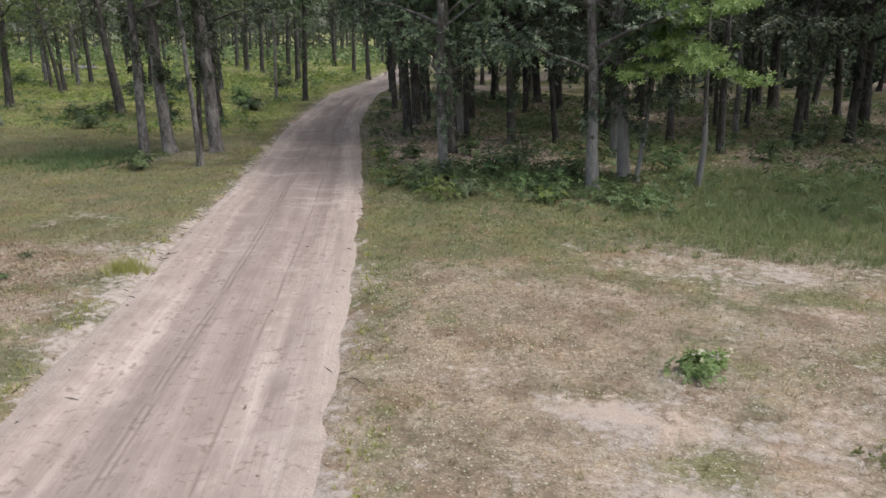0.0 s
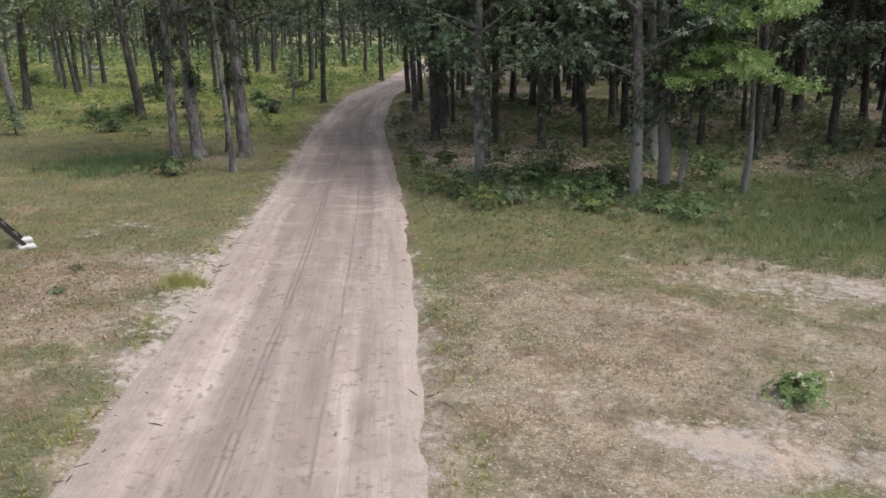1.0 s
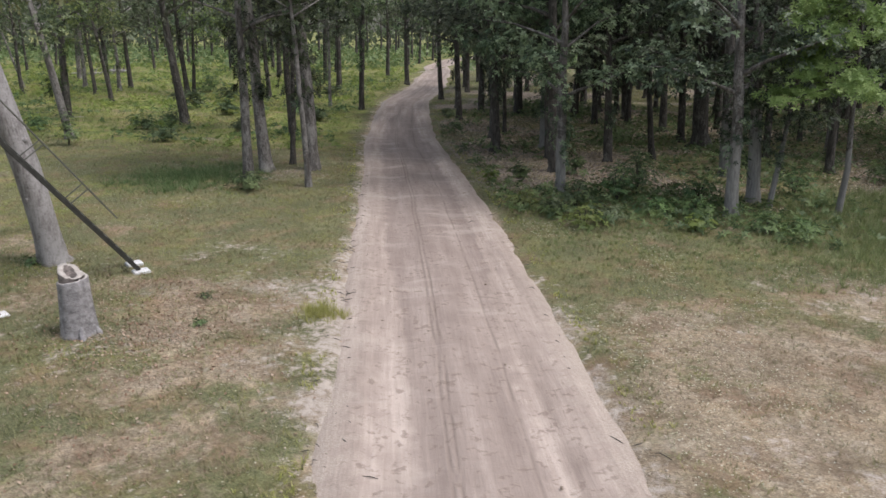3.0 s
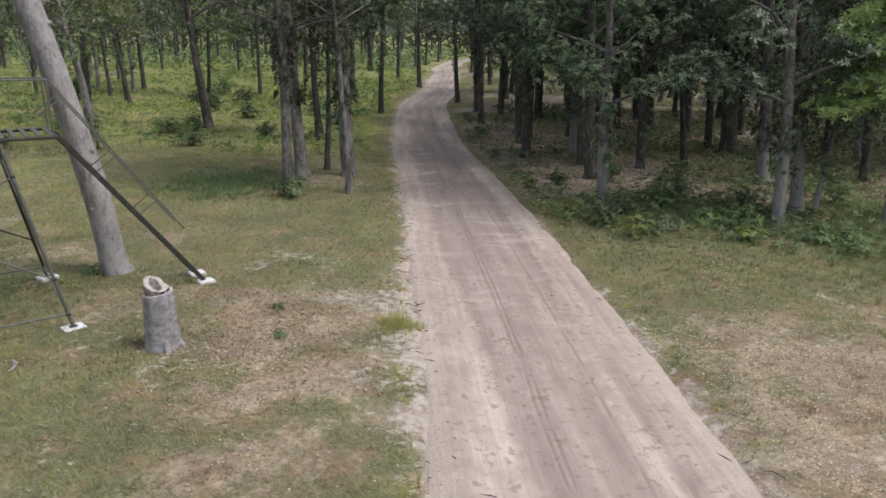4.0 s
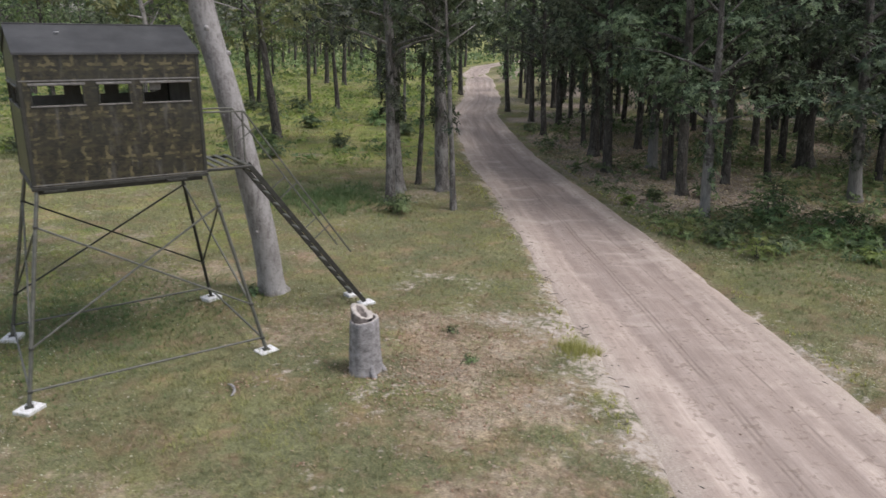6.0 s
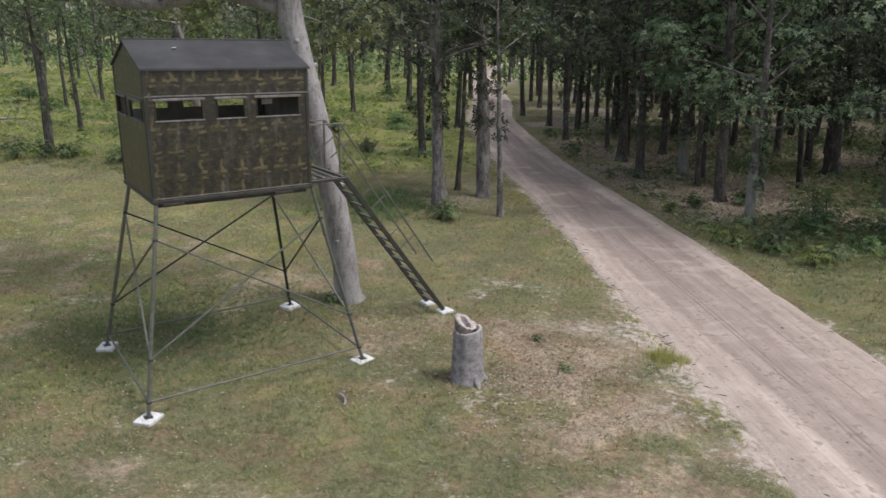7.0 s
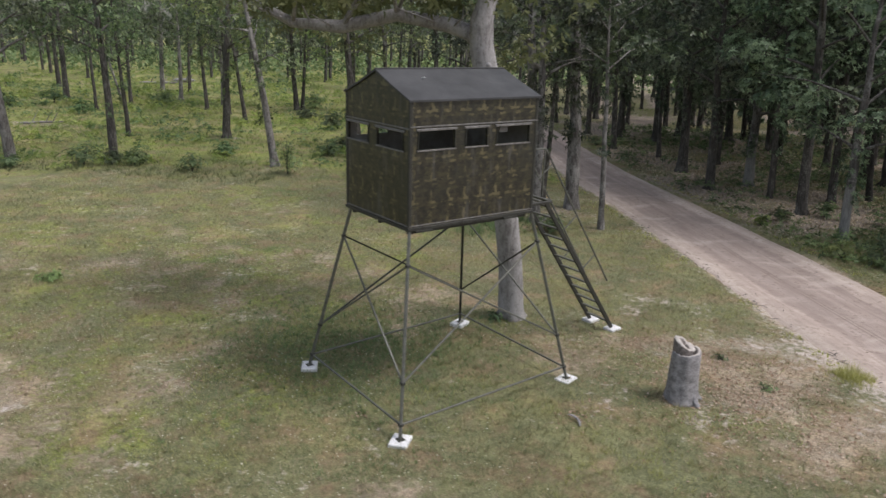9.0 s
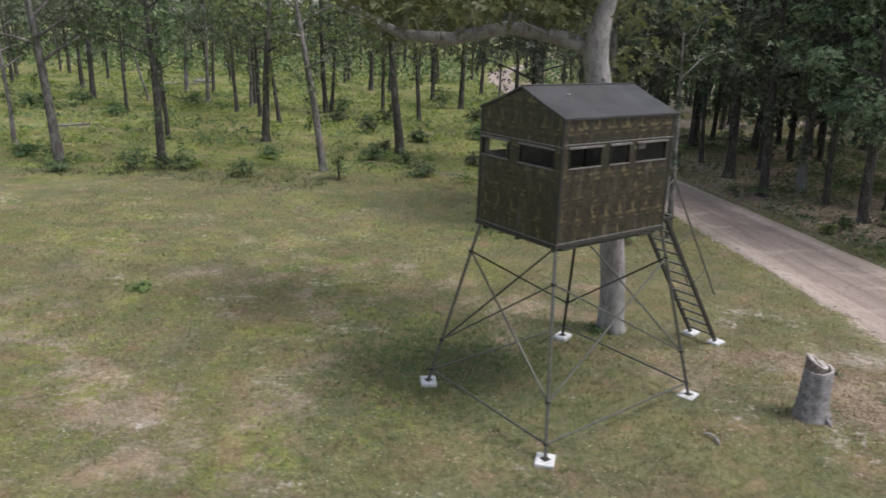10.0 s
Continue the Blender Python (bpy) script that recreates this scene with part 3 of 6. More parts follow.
def part(name, me, parent, label="", m=None):
    ob = new(name, me)
    ob.parent = parent
    if m is not None:
        ob.matrix_basis = m
    if label:
        ob["label"] = label
    return ob


def box_bm(sx, sy, sz, bevel=0.004):
    bm = bmesh.new()
    bmesh.ops.create_cube(bm, size=1)
    bmesh.ops.scale(bm, vec=(sx, sy, sz), verts=bm.verts)
    if bevel:
        bmesh.ops.bevel(bm, geom=bm.edges[:], offset=bevel, segments=1, affect="EDGES")
    return bm


def bm_mesh(name, bm, material):
    me = bpy.data.meshes.new(name)
    bm.to_mesh(me)
    bm.free()
    me.materials.append(material)
    return me


def bar(name, a, b, w, parent, material, label="", h=None):
    """A square or round tube from a to b under a thing."""
    a, b = Vector(a), Vector(b)
    bm = box_bm(w, h or w, (b - a).length, min(w, h or w) * 0.18)
    m = Matrix.Translation((a + b) / 2) @ (b - a).to_track_quat("Z", "Y").to_matrix().to_4x4()
    return part(name, bm_mesh(name, bm, material), parent, label, m)


# ---- the lie of the land ----
ROAD_Y = [-60, -20, 0, 6.8, 10, 13.5, 20, 25, 31, 40, 50, 57, 64, 74, 87, 100, 122, 160]
ROAD_X = [19.0, 8.2, 2.8, 0.95, 0.05, -0.95, -2.88, -4.42, -6.45, -8.85, -11.25, -12.0, -12.9, -14.9, -17.0, -20.1, -22.5, -20.0]
HALF = 1.72
_yy = np.arange(-60, 160, 0.5)
_xx = np.interp(_yy, ROAD_Y, ROAD_X)
for _ in range(3):
    _xx[3:-3] = np.convolve(_xx, np.ones(7) / 7, "valid")
_slope = np.gradient(_xx, _yy)


def road_x(y):
    return np.interp(y, _yy, _xx)


def narrow(y):
    """How much narrower the road is further on."""
    return 1 - 0.13 * np.interp(y, [17, 32], [0, 1])


def off_road(x, y):
    """Signed metres from the middle of the road, to its right."""
    return (np.asarray(x) - road_x(y)) / np.sqrt(1 + np.interp(y, _yy, _slope) ** 2) / narrow(y)


def spot(x, y, cx, cy, rx, ry=None):
    return np.exp(-(((x - cx) / rx) ** 2 + ((y - cy) / (ry or rx)) ** 2))


def zones(x, y):
    """How green, how littered and how bare the ground is."""
    x, y = np.asarray(x, float), np.asarray(y, float)
    d = off_road(x, y)
    big, mid = fbm(x, y, 5.0, 3), fbm(x, y, 1.6, 9)
    wood_edge = 18.2 - 0.12 * x + 2.2 * (lattice(x, y, 3.0, 21) - 0.5)
    woods = step(-0.5, 3.5, y - wood_edge) * step(1.2, 2.8, d)
    field_edge = 27.6 + 0.22 * np.minimum(x + 20, 0) + 3.4 * (fbm(x, y, 5.0, 22) - 0.5)
    field = step(-2.0, 3.2, y - field_edge) * step(1.0, 4.0, -d)
    left = step(1.5, 3.0, -d)
    green = 0.24 + 0.10 * step(2, 4, x) + 0.55 * (big - 0.5) + 0.85 * (mid - 0.5) + 0.7 * (fbm(x, y, 0.55, 11) - 0.5)
    green += 0.30 * left + 0.06 * left * step(9, 16, y) + 0.42 * spot(x, y, -11.0, 10.3, 2.6, 2.4) + 0.30 * spot(x, y, -8, 20, 5, 3.5) + 0.16 * spot(x, y, -10.0, 7.0, 4.5, 2.5) + 0.20 * spot(x, y, -6.2, 8.0, 2.2, 1.0) + 0.25 * spot(x, y, -6.7, 9.6, 1.3, 1.0)
    # first term greens the right verge, darkening it in place of wood shade
    green += 0.62 * step(11.5, 15.5, y - 0.06 * x) * step(1.4, 2.2, d) * (1 - 0.6 * spot(x, y, 7.6, 14.7, 3.0, 1.2)) + 0.30 * spot(x, y, -12.0, 6.8, 2.2, 1.8)
    green += 0.20 * left * step(15, 19, y) + 0.08 * step(-9.5, -13, x) + 0.30 * spot(x, y, -7.0, 8.2, 1.8, 1.2) + 0.30 * spot(x, y, -5.8, 8.7, 0.9, 0.5) + 0.35 * spot(x, y, -7.2, 10.2, 1.0, 0.7)
    green += 0.26 * spot(np.abs(d), 0, 2.2, 0, 0.45) * step(5, 7, y)
    green = np.where(field > 0.3, 0.84 + 0.9 * (big - 0.5) + 0.5 * (mid - 0.5), green) - 0.10 * spot(x, y, -6, 9.5, 2.6, 2.2) - 0.36 * spot(x, y, -4.6, 12.4, 2.2, 1.5) - 0.06 * spot(x, y, -3.8, 7.6, 2.6, 2.4) + 0.30 * spot(x, y, -9.6, 8.8, 2.8, 2.0)
    green = np.where(woods > 0.3, 0.74 + 0.7 * (mid - 0.5), green)
    litter = woods * (0.25 + 1.7 * (fbm(x, y, 2.6, 13) - 0.5) + 0.5 * (mid - 0.5)) - 0.75 * step(-1, 0.5, y - wood_edge) * (1 - step(2.0, 5.5, y - wood_edge)) * step(1.2, 2.8, d)
    litter += 0.40 * spot(x, y, -4.8, 10.2, 2.1, 1.6) + 0.24 * spot(x, y, -6.2, 12.2, 1.3, 0.9) + 0.35 * spot(x, y, -8.5, 12.5, 1.6, 1.2) + 0.5 * spot(x, y, -8.5, 23.5, 3, 2) + 0.35 * spot(x, y, -13.0, 28.5, 4, 1.2)
    bare = 0.12 + 0.85 * (fbm(x, y, 0.8, 31) - 0.5) + 0.5 * (fbm(x, y, 3.2, 33) - 0.5)
    bare += 0.70 * spot(x, y, 5.5, 8.35, 0.9, 0.40) + 0.55 * spot(x, y, 7.0, 8.1, 0.9, 0.35) + 0.35 * spot(x, y, 3.8, 8.9, 0.5, 0.3) + 0.35 * spot(x, y, 4.5, 9.4, 0.5, 0.3) + 0.35 * spot(x, y, 4.4, 12.3, 0.9, 0.35) + 0.5 * spot(x, y, 6.2, 7.0, 0.7, 0.3) + spot(x, y, 7.6, 14.7, 3.0, 1.2) * (0.9 * lattice((x + 0.9 * y) / 0.30, (y - x) / 2.6, 1.0, 37) - 0.12)
    bare += 0.44 * spot(x, y, -4.6, 12.8, 2.0, 0.9) + 0.24 * spot(x, y, -6.3, 14.8, 3.0, 0.9) + 0.22 * spot(x, y, -2.5, 9.9, 0.8, 2.6)
    bare += 0.50 * spot(x, y, -16.4, 7.5, 0.30, 0.22) + 0.50 * spot(x, y, -15.2, 7.0, 0.34, 0.18) + 0.20 * spot(x, y, -17.0, 7.6, 1.0, 0.4) + 0.30 * step(4, 9, x) * (1 - step(13, 16, y)) + 0.13 * step(2.5, 4, x) * (1 - step(9, 11.5, y))
    bare += 0.47 * np.exp(-((np.abs(d) - HALF - 0.05) / 0.42) ** 2) + 0.14 * np.exp(-((d + HALF + 0.5) / 0.6) ** 2) * (1 - step(13, 17, y))
    # littered rather than sandy beside the wood, which also darkens it like shade
    shade = step(12.5, 16, y) * step(1.2, 1.7, d) * (1 - step(4.5, 6.5, d))
    bare *= 1 - np.maximum(np.maximum(0.85 * woods, 0.45 * field), 0.85 * shade)
    litter += 0.12 * shade * (1 - step(3.2, 4.2, d)) + 0.14 * woods * step(22, 26, y)
    worn = np.minimum(spot(x, y, -39.5, 37.5, 3.2, 1.3) + spot(x, y, -26.2, 36.2, 0.9, 0.6) + 0.8 * spot(x, y, -15.1, 30.2, 1.6, 0.8) + 0.7 * spot(x, y, -23.1, 39.8, 1.3, 0.7), 1.0)
    field, bare, litter = field * (1 - 0.9 * worn), bare + 0.45 * worn * (x < -24), litter + 0.5 * worn
    return green, litter, bare, woods, field


def height(x, y):
    x, y = np.asarray(x, float), np.asarray(y, float)
    d = np.abs(off_road(x, y))
    z = 0.05 * (fbm(x, y, 2.6, 41) - 0.5) + 0.018 * (lattice(x, y, 0.45, 43) - 0.5) + 0.10 * spot(x, y, -5.8, 10.0, 2.6, 2.0)
    return z - 0.16 * (1 - step(HALF - 0.30, HALF + 0.25, d + 0.35 * (lattice(x, y, 0.7, 44) - 0.5)))


def spread(lo, hi, near, far, fine, grow=1.35):
    """Coordinates: even between near bounds, and ever wider out to the far ones."""
    mid = list(np.arange(lo, hi + fine / 2, fine))
    s = fine
    while mid[-1] < far:
        s *= grow
        mid.append(mid[-1] + s)
    s = fine
    while mid[0] > near:
        s *= grow
        mid.insert(0, mid[0] - s)
    return np.array(mid)


gx, gy = np.meshgrid(spread(-34, 20, -2600, 2600, 0.22), spread(-2, 46, -2600, 2600, 0.22))
nr, nc = gx.shape
gv = np.stack([gx.ravel(), gy.ravel(), height(gx.ravel(), gy.ravel())], -1)
gi = np.arange(nr * nc).reshape(nr, nc)
gq = np.stack([gi[:-1, :-1], gi[:-1, 1:], gi[1:, 1:], gi[1:, :-1]], -1).reshape(-1, 4)
gme = mesh_of("ground", gv, gq, ground_material(), smooth=True)
_zones = zones(gv[:, 0], gv[:, 1])
for _k, _vals in (("green", _zones[0]), ("litter", _zones[1]), ("bare", _zones[2]), ("meadow", np.maximum(_zones[4], 0.46 * step(-9.0, -13.0, gv[:, 0]) + 0.5 * (fbm(gv[:, 0], gv[:, 1], 1.8, 88) - 0.5)))):
    gme.attributes.new(_k, "FLOAT", "POINT").data.foreach_set("value", np.asarray(_vals, np.float32))
tagged(new("ground", gme), "sandy ground with dry and green grass", "ground", kind="structure")

ry = np.concatenate([np.arange(-58, 4, 2.0), np.arange(4, 40, 0.25), np.arange(40, 158, 1.0)])
ra = np.linspace(-2.15, 2.15, 44)
RA, RY = np.meshgrid(ra, ry)
sl = np.interp(RY, _yy, _slope)
rx_, ry_ = road_x(RY) + RA * narrow(RY) / np.sqrt(1 + sl**2), RY - RA * narrow(RY) * sl / np.sqrt(1 + sl**2)
rz = 0.022 * (np.exp(-((RA - 0.0) / 0.35) ** 2) - np.exp(-((np.abs(RA) - 0.78) / 0.34) ** 2)) + 0.03 * np.exp(-((np.abs(RA) - 1.45) / 0.2) ** 2)
rz += 0.013 * (lattice(RA, RY / 9, 0.18, 51) - 0.5) + 0.03 * (fbm(rx_, ry_, 0.6, 52) - 0.5) - 0.03 - 0.5 * np.clip(np.abs(RA) - 1.7, 0, 1) ** 1.3
ri = np.arange(RA.size).reshape(RA.shape)
rme = mesh_of("road", np.stack([rx_.ravel(), ry_.ravel(), rz.ravel()], -1), np.stack([ri[:-1, :-1], ri[:-1, 1:], ri[1:, 1:], ri[1:, :-1]], -1).reshape(-1, 4), road_material(), smooth=True)
rme.attributes.new("across", "FLOAT", "POINT").data.foreach_set("value", RA.ravel().astype(np.float32))
rme.attributes.new("along", "FLOAT", "POINT").data.foreach_set("value", RY.ravel().astype(np.float32))
tagged(new("road", rme), "pale packed sand road with wheel tracks", "road", kind="structure")


# ---- the hunting blind on its tower ----
BLIND = pose(-10.075, 10.075, 0, 0, 0, 46.15)
FLOOR_Z, EAVE_Z, RIDGE_Z, HX, HY = 3.08, 4.925, 5.285, 1.22, 0.915


def wall_with_holes(name, lo, hi, z0, z1, holes, thick, to_place, parent, gable=None):
    """A wall in a plane: a sheet of the given thickness, with openings cut through it. to_place maps (s, depth, z)."""
    bm = bmesh.new()
    ss = sorted({lo, hi, *[h[0] for h in holes], *[h[1] for h in holes]})
    zs = sorted({z0, z1, *[h[2] for h in holes], *[h[3] for h in holes]})
    cells = [(ss[i], ss[i + 1], zs[j], zs[j + 1]) for i in range(len(ss) - 1) for j in range(len(zs) - 1)]
    keep = [c for c in cells if not any(h[0] - 1e-6 <= c[0] and c[1] <= h[1] + 1e-6 and h[2] - 1e-6 <= c[2] and c[3] <= h[3] + 1e-6 for h in holes)]
    for a, b, c, d in keep:
        bm.faces.new([bm.verts.new(to_place(s, 0, z)) for s, z in ((a, c), (b, c), (b, d), (a, d))])
    if gable:
        bm.faces.new([bm.verts.new(to_place(s, 0, z)) for s, z in ((lo, z1), (hi, z1), gable)])
    bmesh.ops.remove_doubles(bm, verts=bm.verts, dist=1e-5)
    bmesh.ops.recalc_face_normals(bm, faces=bm.faces)
    res = bmesh.ops.extrude_face_region(bm, geom=bm.faces[:])
    push = Vector(to_place(0, thick, 0)) - Vector(to_place(0, 0, 0))
    bmesh.ops.translate(bm, vec=push, verts=[v for v in res["geom"] if isinstance(v, bmesh.types.BMVert)])
    bmesh.ops.recalc_face_normals(bm, faces=bm.faces)
    me = bm_mesh(name, bm, CAMO)
    me.materials.append(DARK_IN)
    for f in me.polygons:
        if f.normal.dot(push) > 0.9 * push.length:
            f.material_index = 1
    return part(name, me, parent)


def build_blind():
    blind = new("hunting_blind")
    blind.matrix_basis = BLIND
    tagged(blind, "elevated camouflage box blind on a steel tower", "hunting blind")
    t = 0.03
    wz0, wz1 = 4.215, 4.485
    front = [(-1.07, -0.43, wz0, wz1), (-0.21, 0.19, wz0, wz1), (0.39, 1.05, wz0, wz1)]
    ends = [(-0.74, -0.03, wz0 - 0.02, wz1 - 0.03), (0.24, 0.84, wz0 - 0.02, wz1 - 0.03)]
    sides = [
        ("front_wall", -HX, HX, front, lambda s, d, z: (s, -HY + d, z), None, EAVE_Z),
        ("back_wall", -HX, HX, [(-1.05, -0.45, wz0, wz1), (-0.20, 0.16, wz0, wz1), (0.38, 0.98, wz0, wz1)], lambda s, d, z: (s, HY - d, z), None, EAVE_Z),
        ("end_wall", -HY + t, HY - t, ends, lambda s, d, z: (-HX + d, s, z), (0, RIDGE_Z - 0.03), EAVE_Z - 0.01),
        ("end_wall", -HY + t, HY - t, [], lambda s, d, z: (HX - d, s, z), (0, RIDGE_Z - 0.03), EAVE_Z - 0.01),
    ]
    for name, lo, hi, holes, f, gable, top in sides:
        w = wall_with_holes(name, lo, hi, FLOOR_Z, top, holes, t, f, blind, gable)
        for a, b, c, d in holes:
            # slim frame standing proud of the sheet, one bar on each side
            for nm, p, q, wd in (("window_sill", (a - 0.03, c - 0.015), (b + 0.03, c - 0.015), 0.022), ("window_head", (a - 0.04, d + 0.014), (b + 0.04, d + 0.014), 0.036), ("window_jamb", (a - 0.008, c), (a - 0.008, d), 0.016), ("window_jamb", (b + 0.008, c), (b + 0.008, d), 0.016)):
                bar(nm, f(p[0], -0.008, p[1]), f(q[0], -0.008, q[1]), wd, w, STEEL if nm == "window_jamb" else TRIM, h=wd)
    # the upper sheet laps over the lower one along a pale seam
    for a, b in (((-HX, -HY - 0.006, wz1 + 0.062), (HX, -HY - 0.006, wz1 + 0.062)), ((-HX - 0.006, -HY, wz1 + 0.034), (-HX - 0.006, HY, wz1 + 0.034))):
        bar("sheet_seam", a, b, 0.012, blind, TRIM, h=0.020)
    # one window flap of the front hangs half open
    flap = box_bm(0.17, 0.008, 0.10, 0.002)
    part("window_flap", bm_mesh("window_flap", flap, TRIM), blind, "faded window flap left half open", pose(0.57, -HY + 0.06, wz1 - 0.055, 8, 0, 0))
    # floor with joists
    part("floor_panel", bm_mesh("floor_panel", box_bm(2 * HX + 0.04, 2 * HY + 0.04, 0.05), STEEL), blind, "", pose(0, 0, FLOOR_Z - 0.028))
    for y in (-0.80, 0.0, 0.80):
        part("floor_joist", bm_mesh("floor_joist", box_bm(2 * HX - 0.1, 0.05, 0.07), STEEL), blind, "", pose(0, y, FLOOR_Z - 0.09))
    for x in (-0.95, 0.75):
        part("floor_bracket", bm_mesh("floor_bracket", box_bm(0.30, 0.08, 0.035), STEEL), blind, "", pose(x, -HY + 0.02, FLOOR_Z - 0.072))
    # a pale edge along the foot of the walls
    for a, b in (((-HX, -HY - 0.006, FLOOR_Z + 0.022), (HX, -HY - 0.006, FLOOR_Z + 0.022)), ((-HX - 0.006, -HY, FLOOR_Z + 0.022), (-HX - 0.006, HY, FLOOR_Z + 0.022))):
        bar("foot_trim", a, b, 0.012, blind, TRIM, h=0.016)
    # corner trims
    for x in (-HX, HX):
        for y in (-HY, HY):
            bar("corner_trim", (x * 0.985, y * 0.980, FLOOR_Z), (x * 0.985, y * 0.980, EAVE_Z - 0.02), 0.060, blind, CORNER)
    # roof: two pitched sheets with a small overhang and a ridge cap
    over, rise = 0.03, RIDGE_Z - EAVE_Z
    for s in (-1, 1):
        bm = bmesh.new()
        ey, ez = s * (HY + over), EAVE_Z - rise * over / HY + 0.012
        n = 9
        top = [[bm.verts.new((x, y, z)) for x in np.linspace(-HX - over, HX + over, n)] for y, z in ((ey, ez), (s * HY * 0.5, (ez + RIDGE_Z + 0.02) / 2 - 0.006), (0, RIDGE_Z + 0.02))]
        for r in range(2):
            for i in range(n - 1):
                bm.faces.new((top[r][i], top[r][i + 1], top[r + 1][i + 1], top[r + 1][i]))
        bmesh.ops.recalc_face_normals(bm, faces=bm.faces)
        res = bmesh.ops.extrude_face_region(bm, geom=bm.faces[:])
        bmesh.ops.translate(bm, vec=(0, 0, -0.03), verts=[v for v in res["geom"] if isinstance(v, bmesh.types.BMVert)])
        bmesh.ops.recalc_face_normals(bm, faces=bm.faces)
        part("roof_sheet", bm_mesh("roof_sheet", bm, ROOF), blind, "dark grey roof sheet")
    bar("ridge_cap", (-HX - over, 0, RIDGE_Z + 0.022), (HX + over, 0, RIDGE_Z + 0.022), 0.05, blind, ROOF, h=0.02)
    part("roof_patch", bm_mesh("roof_patch", box_bm(0.06, 0.035, 0.008, 0.002), PAD), blind, "small pale scrap on the roof", pose(-0.60, -0.33, RIDGE_Z - 0.095, -22, 0, 20))
    # tower legs, foot rails and cross braces
    top = {"fl": (-1.18, -0.88), "fr": (1.24, -0.88), "bl": (-1.17, 0.87), "br": (1.24, 0.93)}
    foot = {"fl": (-1.72, -1.53), "fr": (1.83, -1.42), "bl": (-1.70, 1.48), "br": (1.83, 1.66)}
    z0, z1 = 0.07, FLOOR_Z - 0.05

    def on(leg, z):
        f = (z - z0) / (z1 - z0)
        return tuple(foot[leg][i] * (1 - f) + top[leg][i] * f for i in (0, 1)) + (z,)

    for k in top:
        tone = STEEL if k == "br" else STEEL_GREY
        leg = bar("leg", on(k, z0), on(k, z1), 0.05, blind, tone, "slanting square steel leg")
        part("foot_plate", bm_mesh("foot_plate", box_bm(0.12, 0.12, 0.015, 0.003), STEEL), leg, "", leg.matrix_basis.inverted() @ Matrix.Translation(on(k, z0 + 0.0)))
        for z in (0.28, 0.87, 2.53):
            part("clamp", bm_mesh("clamp", box_bm(0.07, 0.07, 0.05, 0.008), STEEL), leg, "", leg.matrix_basis.inverted() @ Matrix.Translation(on(k, z)))
    for a, b in (("fl", "fr"), ("fr", "br"), ("br", "bl"), ("bl", "fl")):
        bar("foot_rail", on(a, 0.28), on(b, 0.28), 0.030, blind, STEEL_GREY)
    for a, za, b, zb, tone in (("bl", 2.53, "br", 0.87, STEEL), ("bl", 0.87, "br", 2.53, STEEL), ("bl", 2.53, "fl", 0.87, STEEL_GREY), ("bl", 0.87, "fl", 2.53, STEEL_GREY), ("fl", 2.53, "fr", 0.87, STEEL_GREY), ("fl", 0.87, "fr", 2.53, STEEL_GREY), ("br", 0.87, "fr", 2.53, STEEL), ("br", 2.53, "fr", 0.87, STEEL_GREY)):
        bar("cross_brace", on(a, za), on(b, zb), 0.028, blind, tone)
    # landing of slats beside the door
    for y in (-0.48, 0.74):
        bar("landing_beam", (HX, y, FLOOR_Z - 0.05), (2.09, y, FLOOR_Z - 0.05), 0.05, blind, STEEL)
    bar("landing_beam", (2.09, -0.50, FLOOR_Z - 0.05), (2.09, 0.76, FLOOR_Z - 0.05), 0.05, blind, STEEL)
    for i in range(5):
        x = HX + 0.10 + i * 0.175
        part("landing_slat", bm_mesh("landing_slat", box_bm(0.075, 1.20, 0.022, 0.004), STEEL_GREY), blind, "", pose(x, 0.13, FLOOR_Z - 0.012))
    # ladder
    p_top, p_bot = (2.11, FLOOR_Z - 0.03), (4.32, 0.07)
    ys = (-0.27, 0.33)
    ladder = new("ladder")
    ladder.parent = blind
    ladder["label"] = "sloping dark steel ladder"
    for y in ys:
        bar("stringer", (p_top[0], y, p_top[1]), (p_bot[0], y, p_bot[1]), 0.04, ladder, STEEL, h=0.085)
    for i in range(12):
        f = (i + 0.7) / 12.4
        x, z = p_top[0] + (p_bot[0] - p_top[0]) * f, p_top[1] + (p_bot[1] - p_top[1]) * f
        part("rung", bm_mesh("rung", box_bm(0.085, ys[1] - ys[0] - 0.036, 0.028, 0.006), STEEL_GREY), ladder, "", pose(x, sum(ys) / 2, z, 0, 8, 0))
    # handrails over the landing and down both sides of the ladder
    for y in ys:
        rail = new("handrail")
        rail.parent = blind
        rail["label"] = "thin steel handrail"
        d = Vector((p_bot[0] - p_top[0], 0, p_bot[1] - p_top[1])).normalized()
        start, end = Vector((2.09, y, 3.94)), Vector((4.04, y, 1.15))
        bar("rail_tube", (HX + 0.02, y, 3.95), start, 0.028, rail, STEEL_GREY)
        bar("rail_tube", start, end, 0.028, rail, STEEL_GREY)
        bar("rail_post", (2.07, y, FLOOR_Z - 0.05), (2.07, y, 3.94), 0.030, rail, STEEL_GREY)
        bar("rail_post", (HX + 0.05, y, FLOOR_Z - 0.02), (HX + 0.05, y, 3.95), 0.028, rail, STEEL_GREY)
        for f in (0.10, 0.47, 0.78):
            q = start.lerp(end, f)
            w = Vector((p_top[0], y, p_top[1])) + d * ((q - Vector((p_top[0], y, p_top[1]))).dot(d))
            bar("rail_strut", q, w, 0.020, rail, STEEL_GREY)
